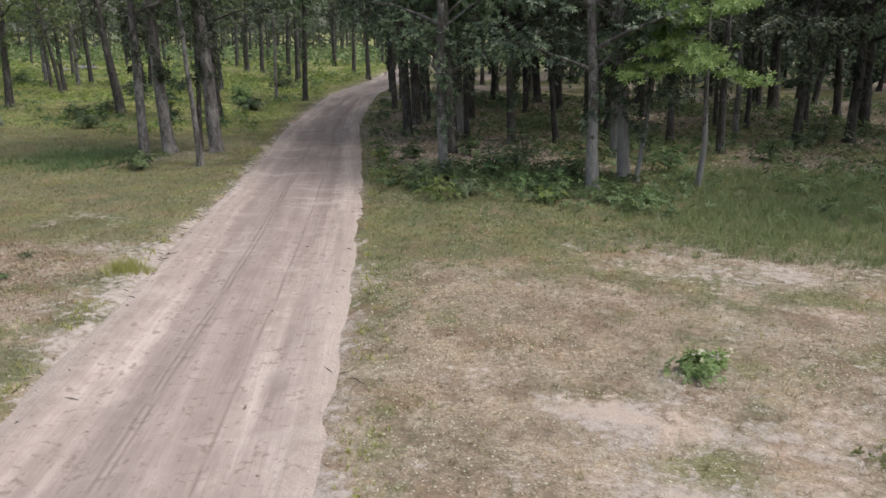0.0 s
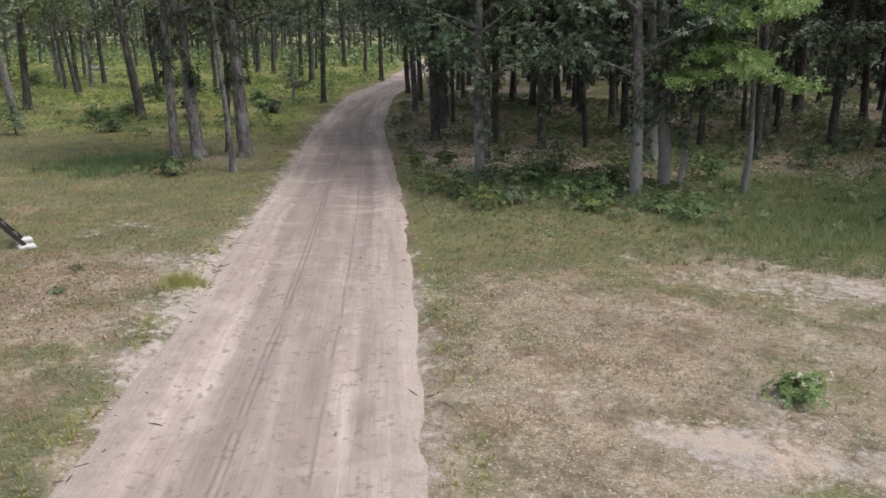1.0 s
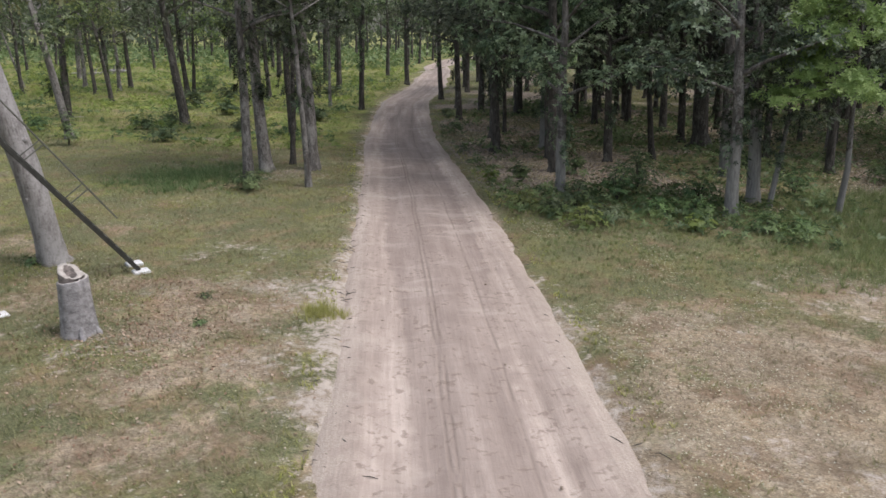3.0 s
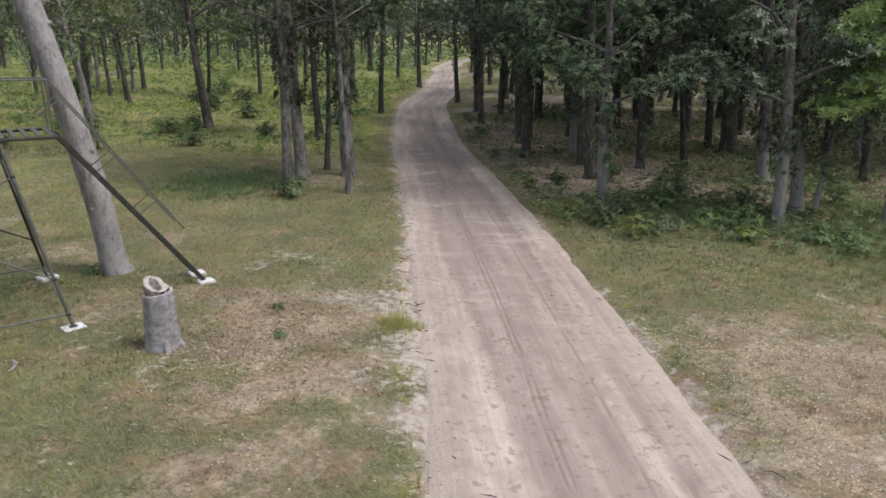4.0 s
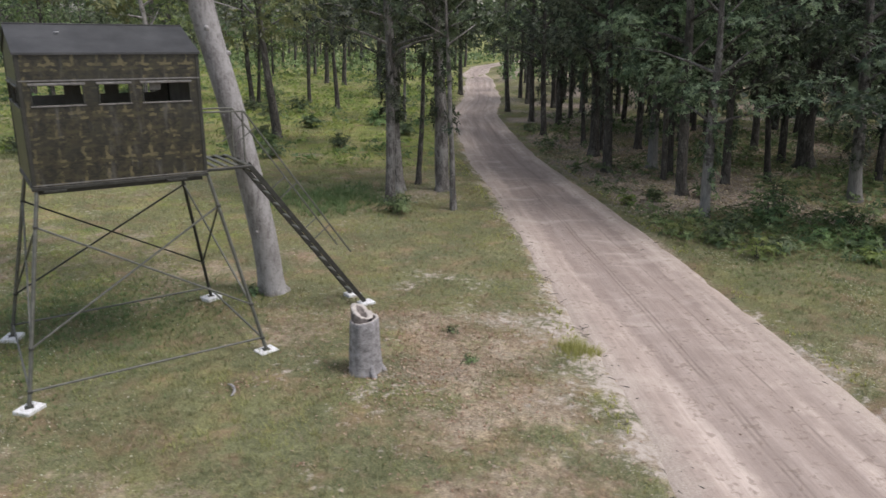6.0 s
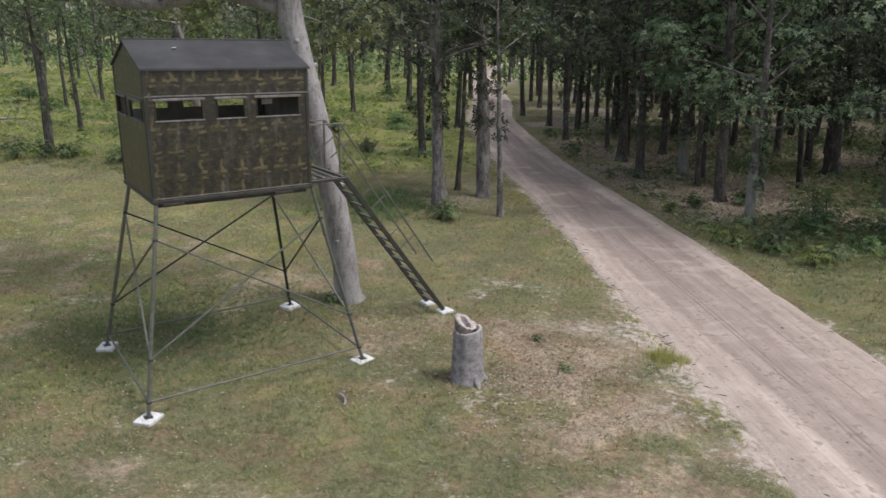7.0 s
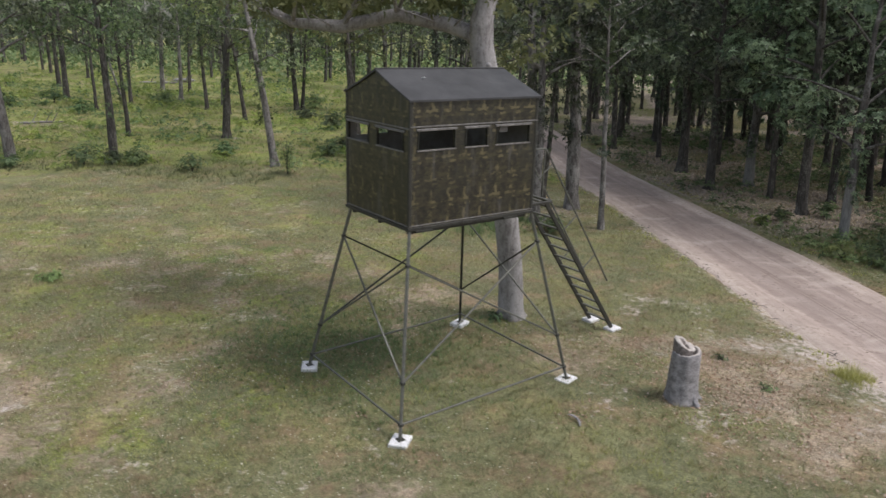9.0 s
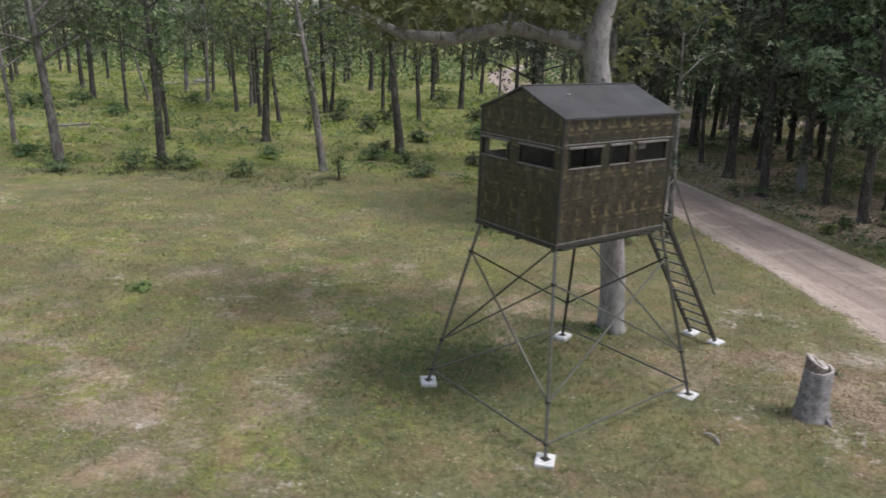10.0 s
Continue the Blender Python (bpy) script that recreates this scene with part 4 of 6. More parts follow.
    # pale footings, each a block lying on the ground
    spots = [(*foot[k], r, 0.34) for k, r in (("fl", 40), ("fr", 12), ("bl", 60), ("br", 20))] + [(p_bot[0] + 0.03, y, 4, 0.30) for y in ys]
    for x, y, r, w in spots:
        g = BLIND @ Vector((x, y, 0))
        z = float(height(g.x, g.y))
        bm = box_bm(w, w * 0.82, 0.075 - z + 0.02, 0.012)
        ob = new("footing_block", bm_mesh("footing_block", bm, PAD))
        ob.matrix_basis = Matrix.Translation((g.x, g.y, (0.068 + z - 0.02) / 2)) @ pose(0, 0, 0, 0, 0, 46.15 + r)
        tagged(ob, "flat white footing block on the grass", "footing", group="footings under the blind")


build_blind()


# ---- trees ----
def tree_mesh(seed, tall, dbh, base, reach, clumps, per, leaf, bark_mat, leaf_mat, shaggy=0.0, limbs=12, sides=10, over=1.5, deep=0.22, wide=0.0, full=1.75):
    """Trunk with limbs, and a crown of leaf clumps at the limbs' ends. Returns the two meshes."""
    r = np.random.default_rng(seed)
    hs = np.array([-0.35, 0.0, 0.12, 0.4, 1.0, 2.0, 3.0, 4.2, 5.5, 7.0, 8.5]) * (tall * 0.86 / 8.5)
    hs[:4] = (-0.35, 0.0, 0.15, 0.45)
    wob = np.cumsum(r.normal(0, 0.06, (len(hs), 2)), 0) * np.clip(hs / 8, 0, 1)[:, None]
    spine = np.column_stack([wob, hs])
    rad = dbh / 2 * np.clip(1 - 0.92 * (np.clip(hs, 0, None) / (tall * 0.86)) ** 1.4, 0.06, 1)
    rad[:4] = dbh / 2 * np.array([1.6, 1.42, 1.18, 1.05])
    ring = rad[:, None] * (1 + 0.10 * r.normal(size=(len(hs), sides)) * np.array([1.6, 1.5, 1.0] + [0.7] * (len(hs) - 3))[:, None])
    pieces, cl = [tube(spine, ring, sides)], []
    for i in range(limbs):
        f = (i + r.random()) / limbs
        h = base * 0.92 + (tall * 0.84 - base * 0.92) * f**1.1
        at = np.array([np.interp(h, hs, spine[:, k]) for k in range(3)])
        a = i * 2.4 + r.normal(0, 0.35)
        # wide: unseen upper limbs reach further out, added to shade road and verge
        L = reach * (1.0 - (0.55 - wide) * f) * r.uniform(0.75, 1.15)
        rise = r.uniform(0.25, 0.65) + 0.40 * f
        d = np.array([math.cos(a), math.sin(a), rise])
        s = np.linspace(0, 1, 5)
        pts = at + s[:, None] * d * L + np.cumsum(r.normal(0, 0.07, (5, 3)), 0) * s[:, None] + np.array([0, 0, -0.20 * L]) * (s[:, None] ** 2) * (1 - f)
        r0 = np.interp(h, hs, rad) * r.uniform(0.38, 0.55)
        pieces.append(tube(pts, r0 * np.array([1.25, 0.8, 0.6, 0.38, 0.10]), 6))
        for q in (0.5, 0.72, 0.9, 1.0):
            cl.append(pts[0] + (pts[-1] - pts[0]) * q + r.normal(0, 0.30, 3))
        # a side twig
        k = pts[2]
        tw = k + np.array([math.cos(a + 0.9), math.sin(a + 0.9), 0.25]) * L * 0.45
        pieces.append(tube(np.linspace(k, tw, 3), r0 * np.array([0.4, 0.25, 0.08]), 5))
        cl += [tw, (tw + k) / 2]
    cl += [np.array([*r.normal(0, 0.5, 2), tall * r.uniform(0.84, 1.0)]) for _ in range(6)]
    cl = np.array(cl)
    cl = cl[r.permutation(len(cl))[:clumps]]
    lv, sz, face = [], [], []
    for c in cl:
        rr = r.uniform(0.40, 0.80) * np.array([1.05, 1.05, 0.62]) * (reach / 3.0) ** 0.5
        # clumps above view get fewer, larger leaves, there mainly to block light
        seen = c[2] < max(7.0, base + 1.2)
        k = max(2, int(per * (full if seen else deep) / 5))
        d = r.normal(size=(k, 3))
        d[:, 2] += 0.35
        d /= np.linalg.norm(d, axis=1)[:, None]
        lv.append(c + d * (r.random(k) ** 0.3)[:, None] * rr)
        # twigs face away from the clump's middle and from the trunk, and up
        away = np.array([c[0], c[1], 0.0]) / (math.hypot(c[0], c[1]) + 0.3)
        face.append(d + 0.5 * away + np.array([0, 0, 0.45]))
        sz.append(np.full(k, leaf * (0.72 if seen else over)))
    if shaggy > 0:
        # sprouts in tight tufts on the trunk
        k, n = int(4 + 14 * shaggy), int(shaggy * per * 2)
        own = r.integers(0, k, n)
        h = r.uniform(base * 0.45, base * 1.15, k)[own] + r.normal(0, 0.16, n)
        a, q = r.uniform(0, 6.3, k)[own], dbh * 0.5 + r.uniform(0.02, 0.14, k)[own]
        lv.append(np.column_stack([q * np.cos(a) + r.normal(0, 0.08, n), q * np.sin(a) + r.normal(0, 0.08, n), h]) + np.column_stack([np.interp(h, hs, spine[:, 0]), np.interp(h, hs, spine[:, 1]), 0 * h]))
        face.append(np.column_stack([np.cos(a), np.sin(a), 0.4 + 0 * a]))
        sz.append(np.full(n, leaf * 0.65))
    c = np.concatenate(lv)
    v, q = rosettes(c, np.concatenate(face), np.concatenate(sz) * r.uniform(0.75, 1.25, len(c)), r)
    tv, tq = joined(pieces)
    return mesh_of("trunk", tv, tq, bark_mat, smooth=True), mesh_of("crown", v, q, leaf_mat)


# size classes: thin, middle, stout, great
TEMPLATES = {}
for _k, (_dbh, _tall, _base, _reach, _cl, _per, _shag) in {"thin": (0.17, 8.6, 4.7, 1.9, 46, 56, 0.5), "middle": (0.28, 11.0, 4.3, 2.7, 74, 66, 0.55), "stout": (0.38, 12.2, 4.5, 3.1, 80, 70, 0.5), "great": (0.56, 13.4, 4.6, 3.8, 84, 74, 0.5)}.items():
    for _n, _b, _h, _leaf in (("dark", BARK_DARK, 1.0, OPEN_LEAF), ("grey", BARK_GREY, 0.94, OPEN_LEAF), ("light", BARK_DARK, 0.95, YOUNG_LEAF), ("group", BARK_GREY, 1.0, GROUP_LEAF), ("deep", BARK_DARK, 0.84, SHADED_LEAF), ("wood", BARK_DARK, 0.82, OAK_LEAF), ("edge", BARK_DARK, 0.70, LIT_EDGE_LEAF), ("pale", BARK_ASH, 0.60, LIT_EDGE_LEAF)):
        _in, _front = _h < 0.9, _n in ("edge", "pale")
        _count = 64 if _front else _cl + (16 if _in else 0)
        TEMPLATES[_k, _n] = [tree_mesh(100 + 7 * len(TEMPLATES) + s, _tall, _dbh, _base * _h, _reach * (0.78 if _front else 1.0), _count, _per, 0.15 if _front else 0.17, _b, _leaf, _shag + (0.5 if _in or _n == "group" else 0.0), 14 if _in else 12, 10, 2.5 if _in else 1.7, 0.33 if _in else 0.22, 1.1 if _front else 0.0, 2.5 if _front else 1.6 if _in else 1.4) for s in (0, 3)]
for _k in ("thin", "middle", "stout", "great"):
    # the same oaks with darker leaves: shade put into the leaf colour
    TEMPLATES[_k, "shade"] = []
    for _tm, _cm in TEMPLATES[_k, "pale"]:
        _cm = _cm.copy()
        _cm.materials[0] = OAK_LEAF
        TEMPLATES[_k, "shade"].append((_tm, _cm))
DBH = {"thin": 0.17, "middle": 0.28, "stout": 0.38, "great": 0.56}
WORDS = {"thin": "thin", "middle": "slender", "stout": "stout", "great": "thick old"}
tree_count = 0


def tree(x, y, diam, tone="dark", lean=(0.0, 0.0), group="oaks of the open woodland", where="in green undergrowth"):
    """An oak at a place: the nearest size class, scaled to its girth, turned and leant."""
    global tree_count
    tree_count += 1
    size = min(DBH, key=lambda k: abs(math.log(DBH[k] / max(diam, 0.12))))
    tm, cm = TEMPLATES[size, tone][tree_count % 2]
    s = min(1.30, max(0.84, 1.12 * diam / DBH[size]))
    z = float(height(x, y))
    axis = Vector((lean[0], lean[1], 1)).normalized()
    t = new("oak_tree")
    t.matrix_basis = Matrix.Translation((x, y, z)) @ axis.to_track_quat("Z", "Y").to_matrix().to_4x4() @ pose(0, 0, 0, 0, 0, tree_count * 137.5 % 360) @ Matrix.Diagonal((s, s, s * (0.96 + 0.09 * ((tree_count * 7) % 5) / 4), 1))
    bent = " leaning" if math.hypot(*lean) > 0.09 else ""
    tagged(t, f"{WORDS[size]}{bent} oak tree with {'dark' if tone in ('dark', 'light', 'wood', 'edge', 'deep') else 'pale grey' if tone in ('pale', 'shade') else 'grey lichened'} bark {where}", "tree", group=group)
    part("trunk", tm, t)
    part("crown", cm, t)
    return t


# by the open side: place, girth, bark, lean
NEAR_OPEN = [
    (-6.85, 21.6, 0.17, "group", -0.01, 0.0), (-8.96, 21.9, 0.27, "group", 0.0, 0.02), (-9.2, 23.7, 0.38, "group", -0.06, -0.02), (-7.78, 24.3, 0.4, "group", -0.01, 0.0), (-8.85, 25.1, 0.17, "dark", 0.02, 0.02),
    (-32.0, 26.5, 0.37, "grey", -0.015, -0.02), (-28.0, 28.0, 0.33, "dark", -0.03, -0.01), (-20.8, 28.9, 0.3, "grey", -0.15, -0.08), (-37.1, 30.1, 0.22, "grey", -0.02, 0.0), (-11.75, 32.0, 0.31, "wood", -0.04, 0.0),
    (-18.7, 34.7, 0.39, "dark", -0.08, -0.03), (-26.6, 36.17, 0.38, "light", 0.03, 0.02), (-28.0, 51.7, 0.24, "light", 0.05, 0.0), (-31.69, 34.96, 0.22, "dark", -0.05, 0.0),
]
MID_OPEN = [
    (-28.4, 42.6, 0.24, "light", -0.1, -0.04), (-12.3, 43.6, 0.3, "dark", 0.03, 0.0), (-51.0, 44.0, 0.3, "dark", 0.0, 0.0), (-14.8, 45.0, 0.18, "grey", 0.03, 0.0), (-41.1, 45.9, 0.2, "dark", 0.0, 0.0),
    (-31.6, 46.9, 0.27, "dark", -0.03, -0.02), (-40.0, 48.4, 0.25, "dark", 0.0, 0.0), (-34.3, 49.0, 0.25, "dark", -0.05, -0.02), (-20.7, 49.0, 0.28, "light", -0.05, 0.0), (-28.3, 51.3, 0.34, "dark", -0.07, -0.02),
    (-34.7, 52.4, 0.26, "grey", 0.0, 0.0), (-48.4, 52.7, 0.41, "dark", 0.0, 0.0), (-43.5, 52.7, 0.18, "grey", -0.24, -0.1), (-24.2, 52.4, 0.26, "dark", 0.0, 0.0),
]
FAR_OPEN = [
    (-39.6, 54.9, 0.28, "grey", 0.03, 0.0), (-35.7, 55.3, 0.32, "dark", -0.03, 0.0), (-19.3, 59.3, 0.4, "dark", 0.0, 0.0), (-44.9, 61.2, 0.36, "grey", 0.0, 0.0), (-56.0, 62.0, 0.36, "dark", 0.0, 0.0),
    (-42.9, 62.4, 0.26, "dark", 0.03, 0.0), (-15.2, 65.6, 0.36, "dark", 0.0, 0.0), (-23.0, 66.0, 0.36, "dark", 0.0, 0.0), (-28.6, 72.3, 0.4, "dark", 0.02, 0.0), (-31.1, 74.0, 0.41, "dark", 0.0, 0.0),
    (-19.5, 74.4, 0.35, "dark", 0.0, 0.0), (-69.3, 78.5, 0.34, "dark", 0.0, 0.0), (-26.8, 88.8, 0.42, "dark", 0.0, 0.0), (-27.9, 91.8, 0.43, "dark", 0.0, 0.0),
]
for _x, _y, _d, _tone, _lx, _ly in NEAR_OPEN + MID_OPEN + FAR_OPEN:
    tree(_x, _y, _d, _tone, (_lx, _ly))

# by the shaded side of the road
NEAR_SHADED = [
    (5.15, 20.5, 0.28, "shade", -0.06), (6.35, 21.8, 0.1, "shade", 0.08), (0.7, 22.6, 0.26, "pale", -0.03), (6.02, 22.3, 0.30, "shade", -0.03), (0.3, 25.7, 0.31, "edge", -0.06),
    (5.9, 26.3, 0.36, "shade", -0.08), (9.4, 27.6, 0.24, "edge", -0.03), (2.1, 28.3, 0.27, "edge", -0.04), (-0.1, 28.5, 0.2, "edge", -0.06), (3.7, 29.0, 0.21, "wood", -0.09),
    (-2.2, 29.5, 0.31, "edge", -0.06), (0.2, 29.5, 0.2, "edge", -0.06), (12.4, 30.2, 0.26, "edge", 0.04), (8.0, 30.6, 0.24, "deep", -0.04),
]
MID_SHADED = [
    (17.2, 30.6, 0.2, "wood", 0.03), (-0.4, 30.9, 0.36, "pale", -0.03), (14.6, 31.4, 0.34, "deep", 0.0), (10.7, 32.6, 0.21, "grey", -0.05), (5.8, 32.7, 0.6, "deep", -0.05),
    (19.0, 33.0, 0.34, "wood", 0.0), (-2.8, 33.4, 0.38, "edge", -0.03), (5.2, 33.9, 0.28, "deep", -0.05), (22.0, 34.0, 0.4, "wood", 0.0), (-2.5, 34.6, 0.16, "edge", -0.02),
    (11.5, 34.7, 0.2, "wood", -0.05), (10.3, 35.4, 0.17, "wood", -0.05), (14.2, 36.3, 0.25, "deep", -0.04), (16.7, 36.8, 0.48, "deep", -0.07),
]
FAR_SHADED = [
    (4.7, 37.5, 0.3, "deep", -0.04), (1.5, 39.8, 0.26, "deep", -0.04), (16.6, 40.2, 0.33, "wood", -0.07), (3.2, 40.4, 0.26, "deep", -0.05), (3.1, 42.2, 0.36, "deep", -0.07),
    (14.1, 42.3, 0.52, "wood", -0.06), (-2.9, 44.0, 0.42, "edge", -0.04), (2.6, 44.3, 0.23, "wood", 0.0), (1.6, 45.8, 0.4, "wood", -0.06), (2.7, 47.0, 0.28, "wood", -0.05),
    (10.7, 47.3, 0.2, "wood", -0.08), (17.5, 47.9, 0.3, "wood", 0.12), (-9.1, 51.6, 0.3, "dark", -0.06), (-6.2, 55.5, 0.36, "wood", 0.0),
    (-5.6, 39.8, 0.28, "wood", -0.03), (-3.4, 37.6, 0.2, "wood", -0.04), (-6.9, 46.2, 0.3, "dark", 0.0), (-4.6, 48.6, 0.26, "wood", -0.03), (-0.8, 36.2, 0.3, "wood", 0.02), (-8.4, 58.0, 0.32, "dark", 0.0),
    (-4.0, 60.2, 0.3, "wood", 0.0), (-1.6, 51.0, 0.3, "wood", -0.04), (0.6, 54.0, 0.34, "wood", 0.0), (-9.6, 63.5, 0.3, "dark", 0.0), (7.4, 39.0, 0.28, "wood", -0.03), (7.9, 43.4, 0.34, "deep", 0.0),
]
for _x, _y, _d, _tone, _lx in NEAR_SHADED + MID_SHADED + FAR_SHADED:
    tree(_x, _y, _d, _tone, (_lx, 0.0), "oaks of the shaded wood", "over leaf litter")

# further oaks that close both woods, and some unseen ones for shade
taken = [(a[0], a[1]) for a in NEAR_OPEN + MID_OPEN + FAR_OPEN + NEAR_SHADED + MID_SHADED + FAR_SHADED]
FAR_TREES = [tree_mesh(500 + s, 11.5, 0.34, 2.9, 3.3, 46, 22, 0.36, BARK_DARK, FAR_LEAF if s % 2 else OAK_LEAF, 0.6, 8, 6, full=1.4) for s in range(4)]
_r = np.random.default_rng(12)
far_places = []
while len(far_places) < 320:
    _x, _y = _r.uniform(-125, 70), _r.uniform(36, 165)
    if len(far_places) < 105:
        _x, _y = _r.uniform(-6, 46), _r.uniform(38, 84)
    _d = float(off_road(_x, _y))
    open_side = _d < 0
    if abs(_d) < 3.0 or (open_side and _y < 72 and _x > -60) or (open_side and _y < 95 and len(far_places) % 2) or (not open_side and _y < 38) or (_x < -55 and _y < 40):
        continue
    if min((a - _x) ** 2 + (b - _y) ** 2 for a, b in taken) < (3.0 if _y > 70 else 2.2) ** 2:
        continue
    taken.append((_x, _y))
    far_places.append((_x, _y))
# oaks added to the east, mostly unseen, to block sun from the wood's edge
far_places += [(16.6, 25.4), (19.5, 22.6), (19.0, 27.6), (22.4, 25.0), (23.2, 29.6), (25.5, 22.0), (26.5, 26.8), (26.8, 32.0), (30.0, 24.4), (30.4, 29.2), (22.0, 20.4), (28.0, 19.6), (14.4, 19.8), (23.5, 16.4)]
far_places.sort(key=lambda q: math.hypot(q[0] + 3, q[1]))
for _i, (_x, _y) in enumerate(far_places[:182]):
    _tm, _cm = FAR_TREES[_i % 4]
    _s = _r.uniform(0.8, 1.2)
    _t = new("oak_tree")
    _t.matrix_basis = pose(_x, _y, float(height(_x, _y)), _r.normal(0, 2), _r.normal(0, 2), _r.uniform(0, 360)) @ Matrix.Diagonal((_s, _s, _s, 1))
    tagged(_t, "slender dark oak tree with dense crown deep in the woods", "tree", group="oaks deep in the woods")
    part("trunk", _tm, _t)
    part("crown", _cm, _t)

# the rest of the far oaks stand too far off to tell apart
_tv, _tq, _lv = [], [], []
_o = 0
for _x, _y in far_places[182:]:
    _s = _r.uniform(0.8, 1.2)
    v, q = tube(np.array([[0, 0, -0.3], [0.1, 0, 3.0], [0.0, 0.1, 6.0], [0.1, 0.1, 9.5]]) * _s + np.array([_x, _y, 0]), np.array([0.24, 0.17, 0.11, 0.03]) * _s, 6)
    _tv.append(v)
    _tq.append(q + _o)
    _o += len(v)
    _c = _r.normal(0, 1, (16, 3)) * np.array([1.5, 1.5, 2.0]) + np.array([0, 0, 6.6])
    _c = np.repeat(_c, 16, 0) + _r.normal(0, 0.45, (16 * 16, 3))
    _lv.append(_c * _s + np.array([_x, _y, 0]))
tagged(new("far_trunks", mesh_of("far_trunks", np.concatenate(_tv), np.concatenate(_tq), BARK_DARK, smooth=True)), "dark trunks of the far oaks", "trees", kind="stuff")
_lv = np.concatenate(_lv)
_v, _q = leaf_quads(_lv, _r.uniform(0.3, 0.6, len(_lv)), _r.uniform(0.2, 0.4, len(_lv)), _r, 0.4)
tagged(new("far_foliage", mesh_of("far_foliage", _v, _q, FAR_LEAF)), "foliage of the far oaks", "trees", kind="stuff")

# the woods beyond, one belt of foliage
_n = 9000
_a = _r.uniform(-1.25, 0.75, _n)
_far = _r.uniform(165, 260, _n)
_c = np.column_stack([_far * np.sin(_a), _far * np.cos(_a), 14 * _r.random(_n) ** 1.1])
_v, _q = leaf_quads(_c, _r.uniform(1.2, 2.6, _n), _r.uniform(0.9, 1.8, _n), _r, 0.2)
tagged(new("distant_woods", mesh_of("distant_woods", _v, _q, FAR_LEAF)), "belt of distant green woods", "woods", kind="stuff")


# low growth under the far oaks
_n = 15000
_c = np.column_stack([_r.uniform(-130, 60, _n), _r.uniform(86, 170, _n), 1.6 * _r.random(_n) ** 2])
_c = _c[np.abs(off_road(_c[:, 0], _c[:, 1])) > 3.5]
_v, _q = leaf_quads(_c, _r.uniform(0.4, 1.0, len(_c)), _r.uniform(0.3, 0.7, len(_c)), _r, 0.5)
tagged(new("far_undergrowth", mesh_of("far_undergrowth", _v, _q, FAR_GROWTH)), "low green growth under the far oaks", "undergrowth", kind="stuff")


# dense growth that closes the shaded wood
_n = 9000
_c = np.column_stack([_r.uniform(2, 85, _n), _r.uniform(52, 110, _n), 5.5 * _r.random(_n) ** 1.3])
_c = _c[(off_road(_c[:, 0], _c[:, 1]) > 9) & (fbm(_c[:, 0], _c[:, 1], 6.0, 15) > 0.38)]
_v, _q = leaf_quads(_c, _r.uniform(0.5, 1.2, len(_c)), _r.uniform(0.4, 0.9, len(_c)), _r, 0.3)
tagged(new("far_thicket", mesh_of("far_thicket", _v, _q, OAK_LEAF)), "dark thicket deep in the shaded wood", "undergrowth", kind="stuff")


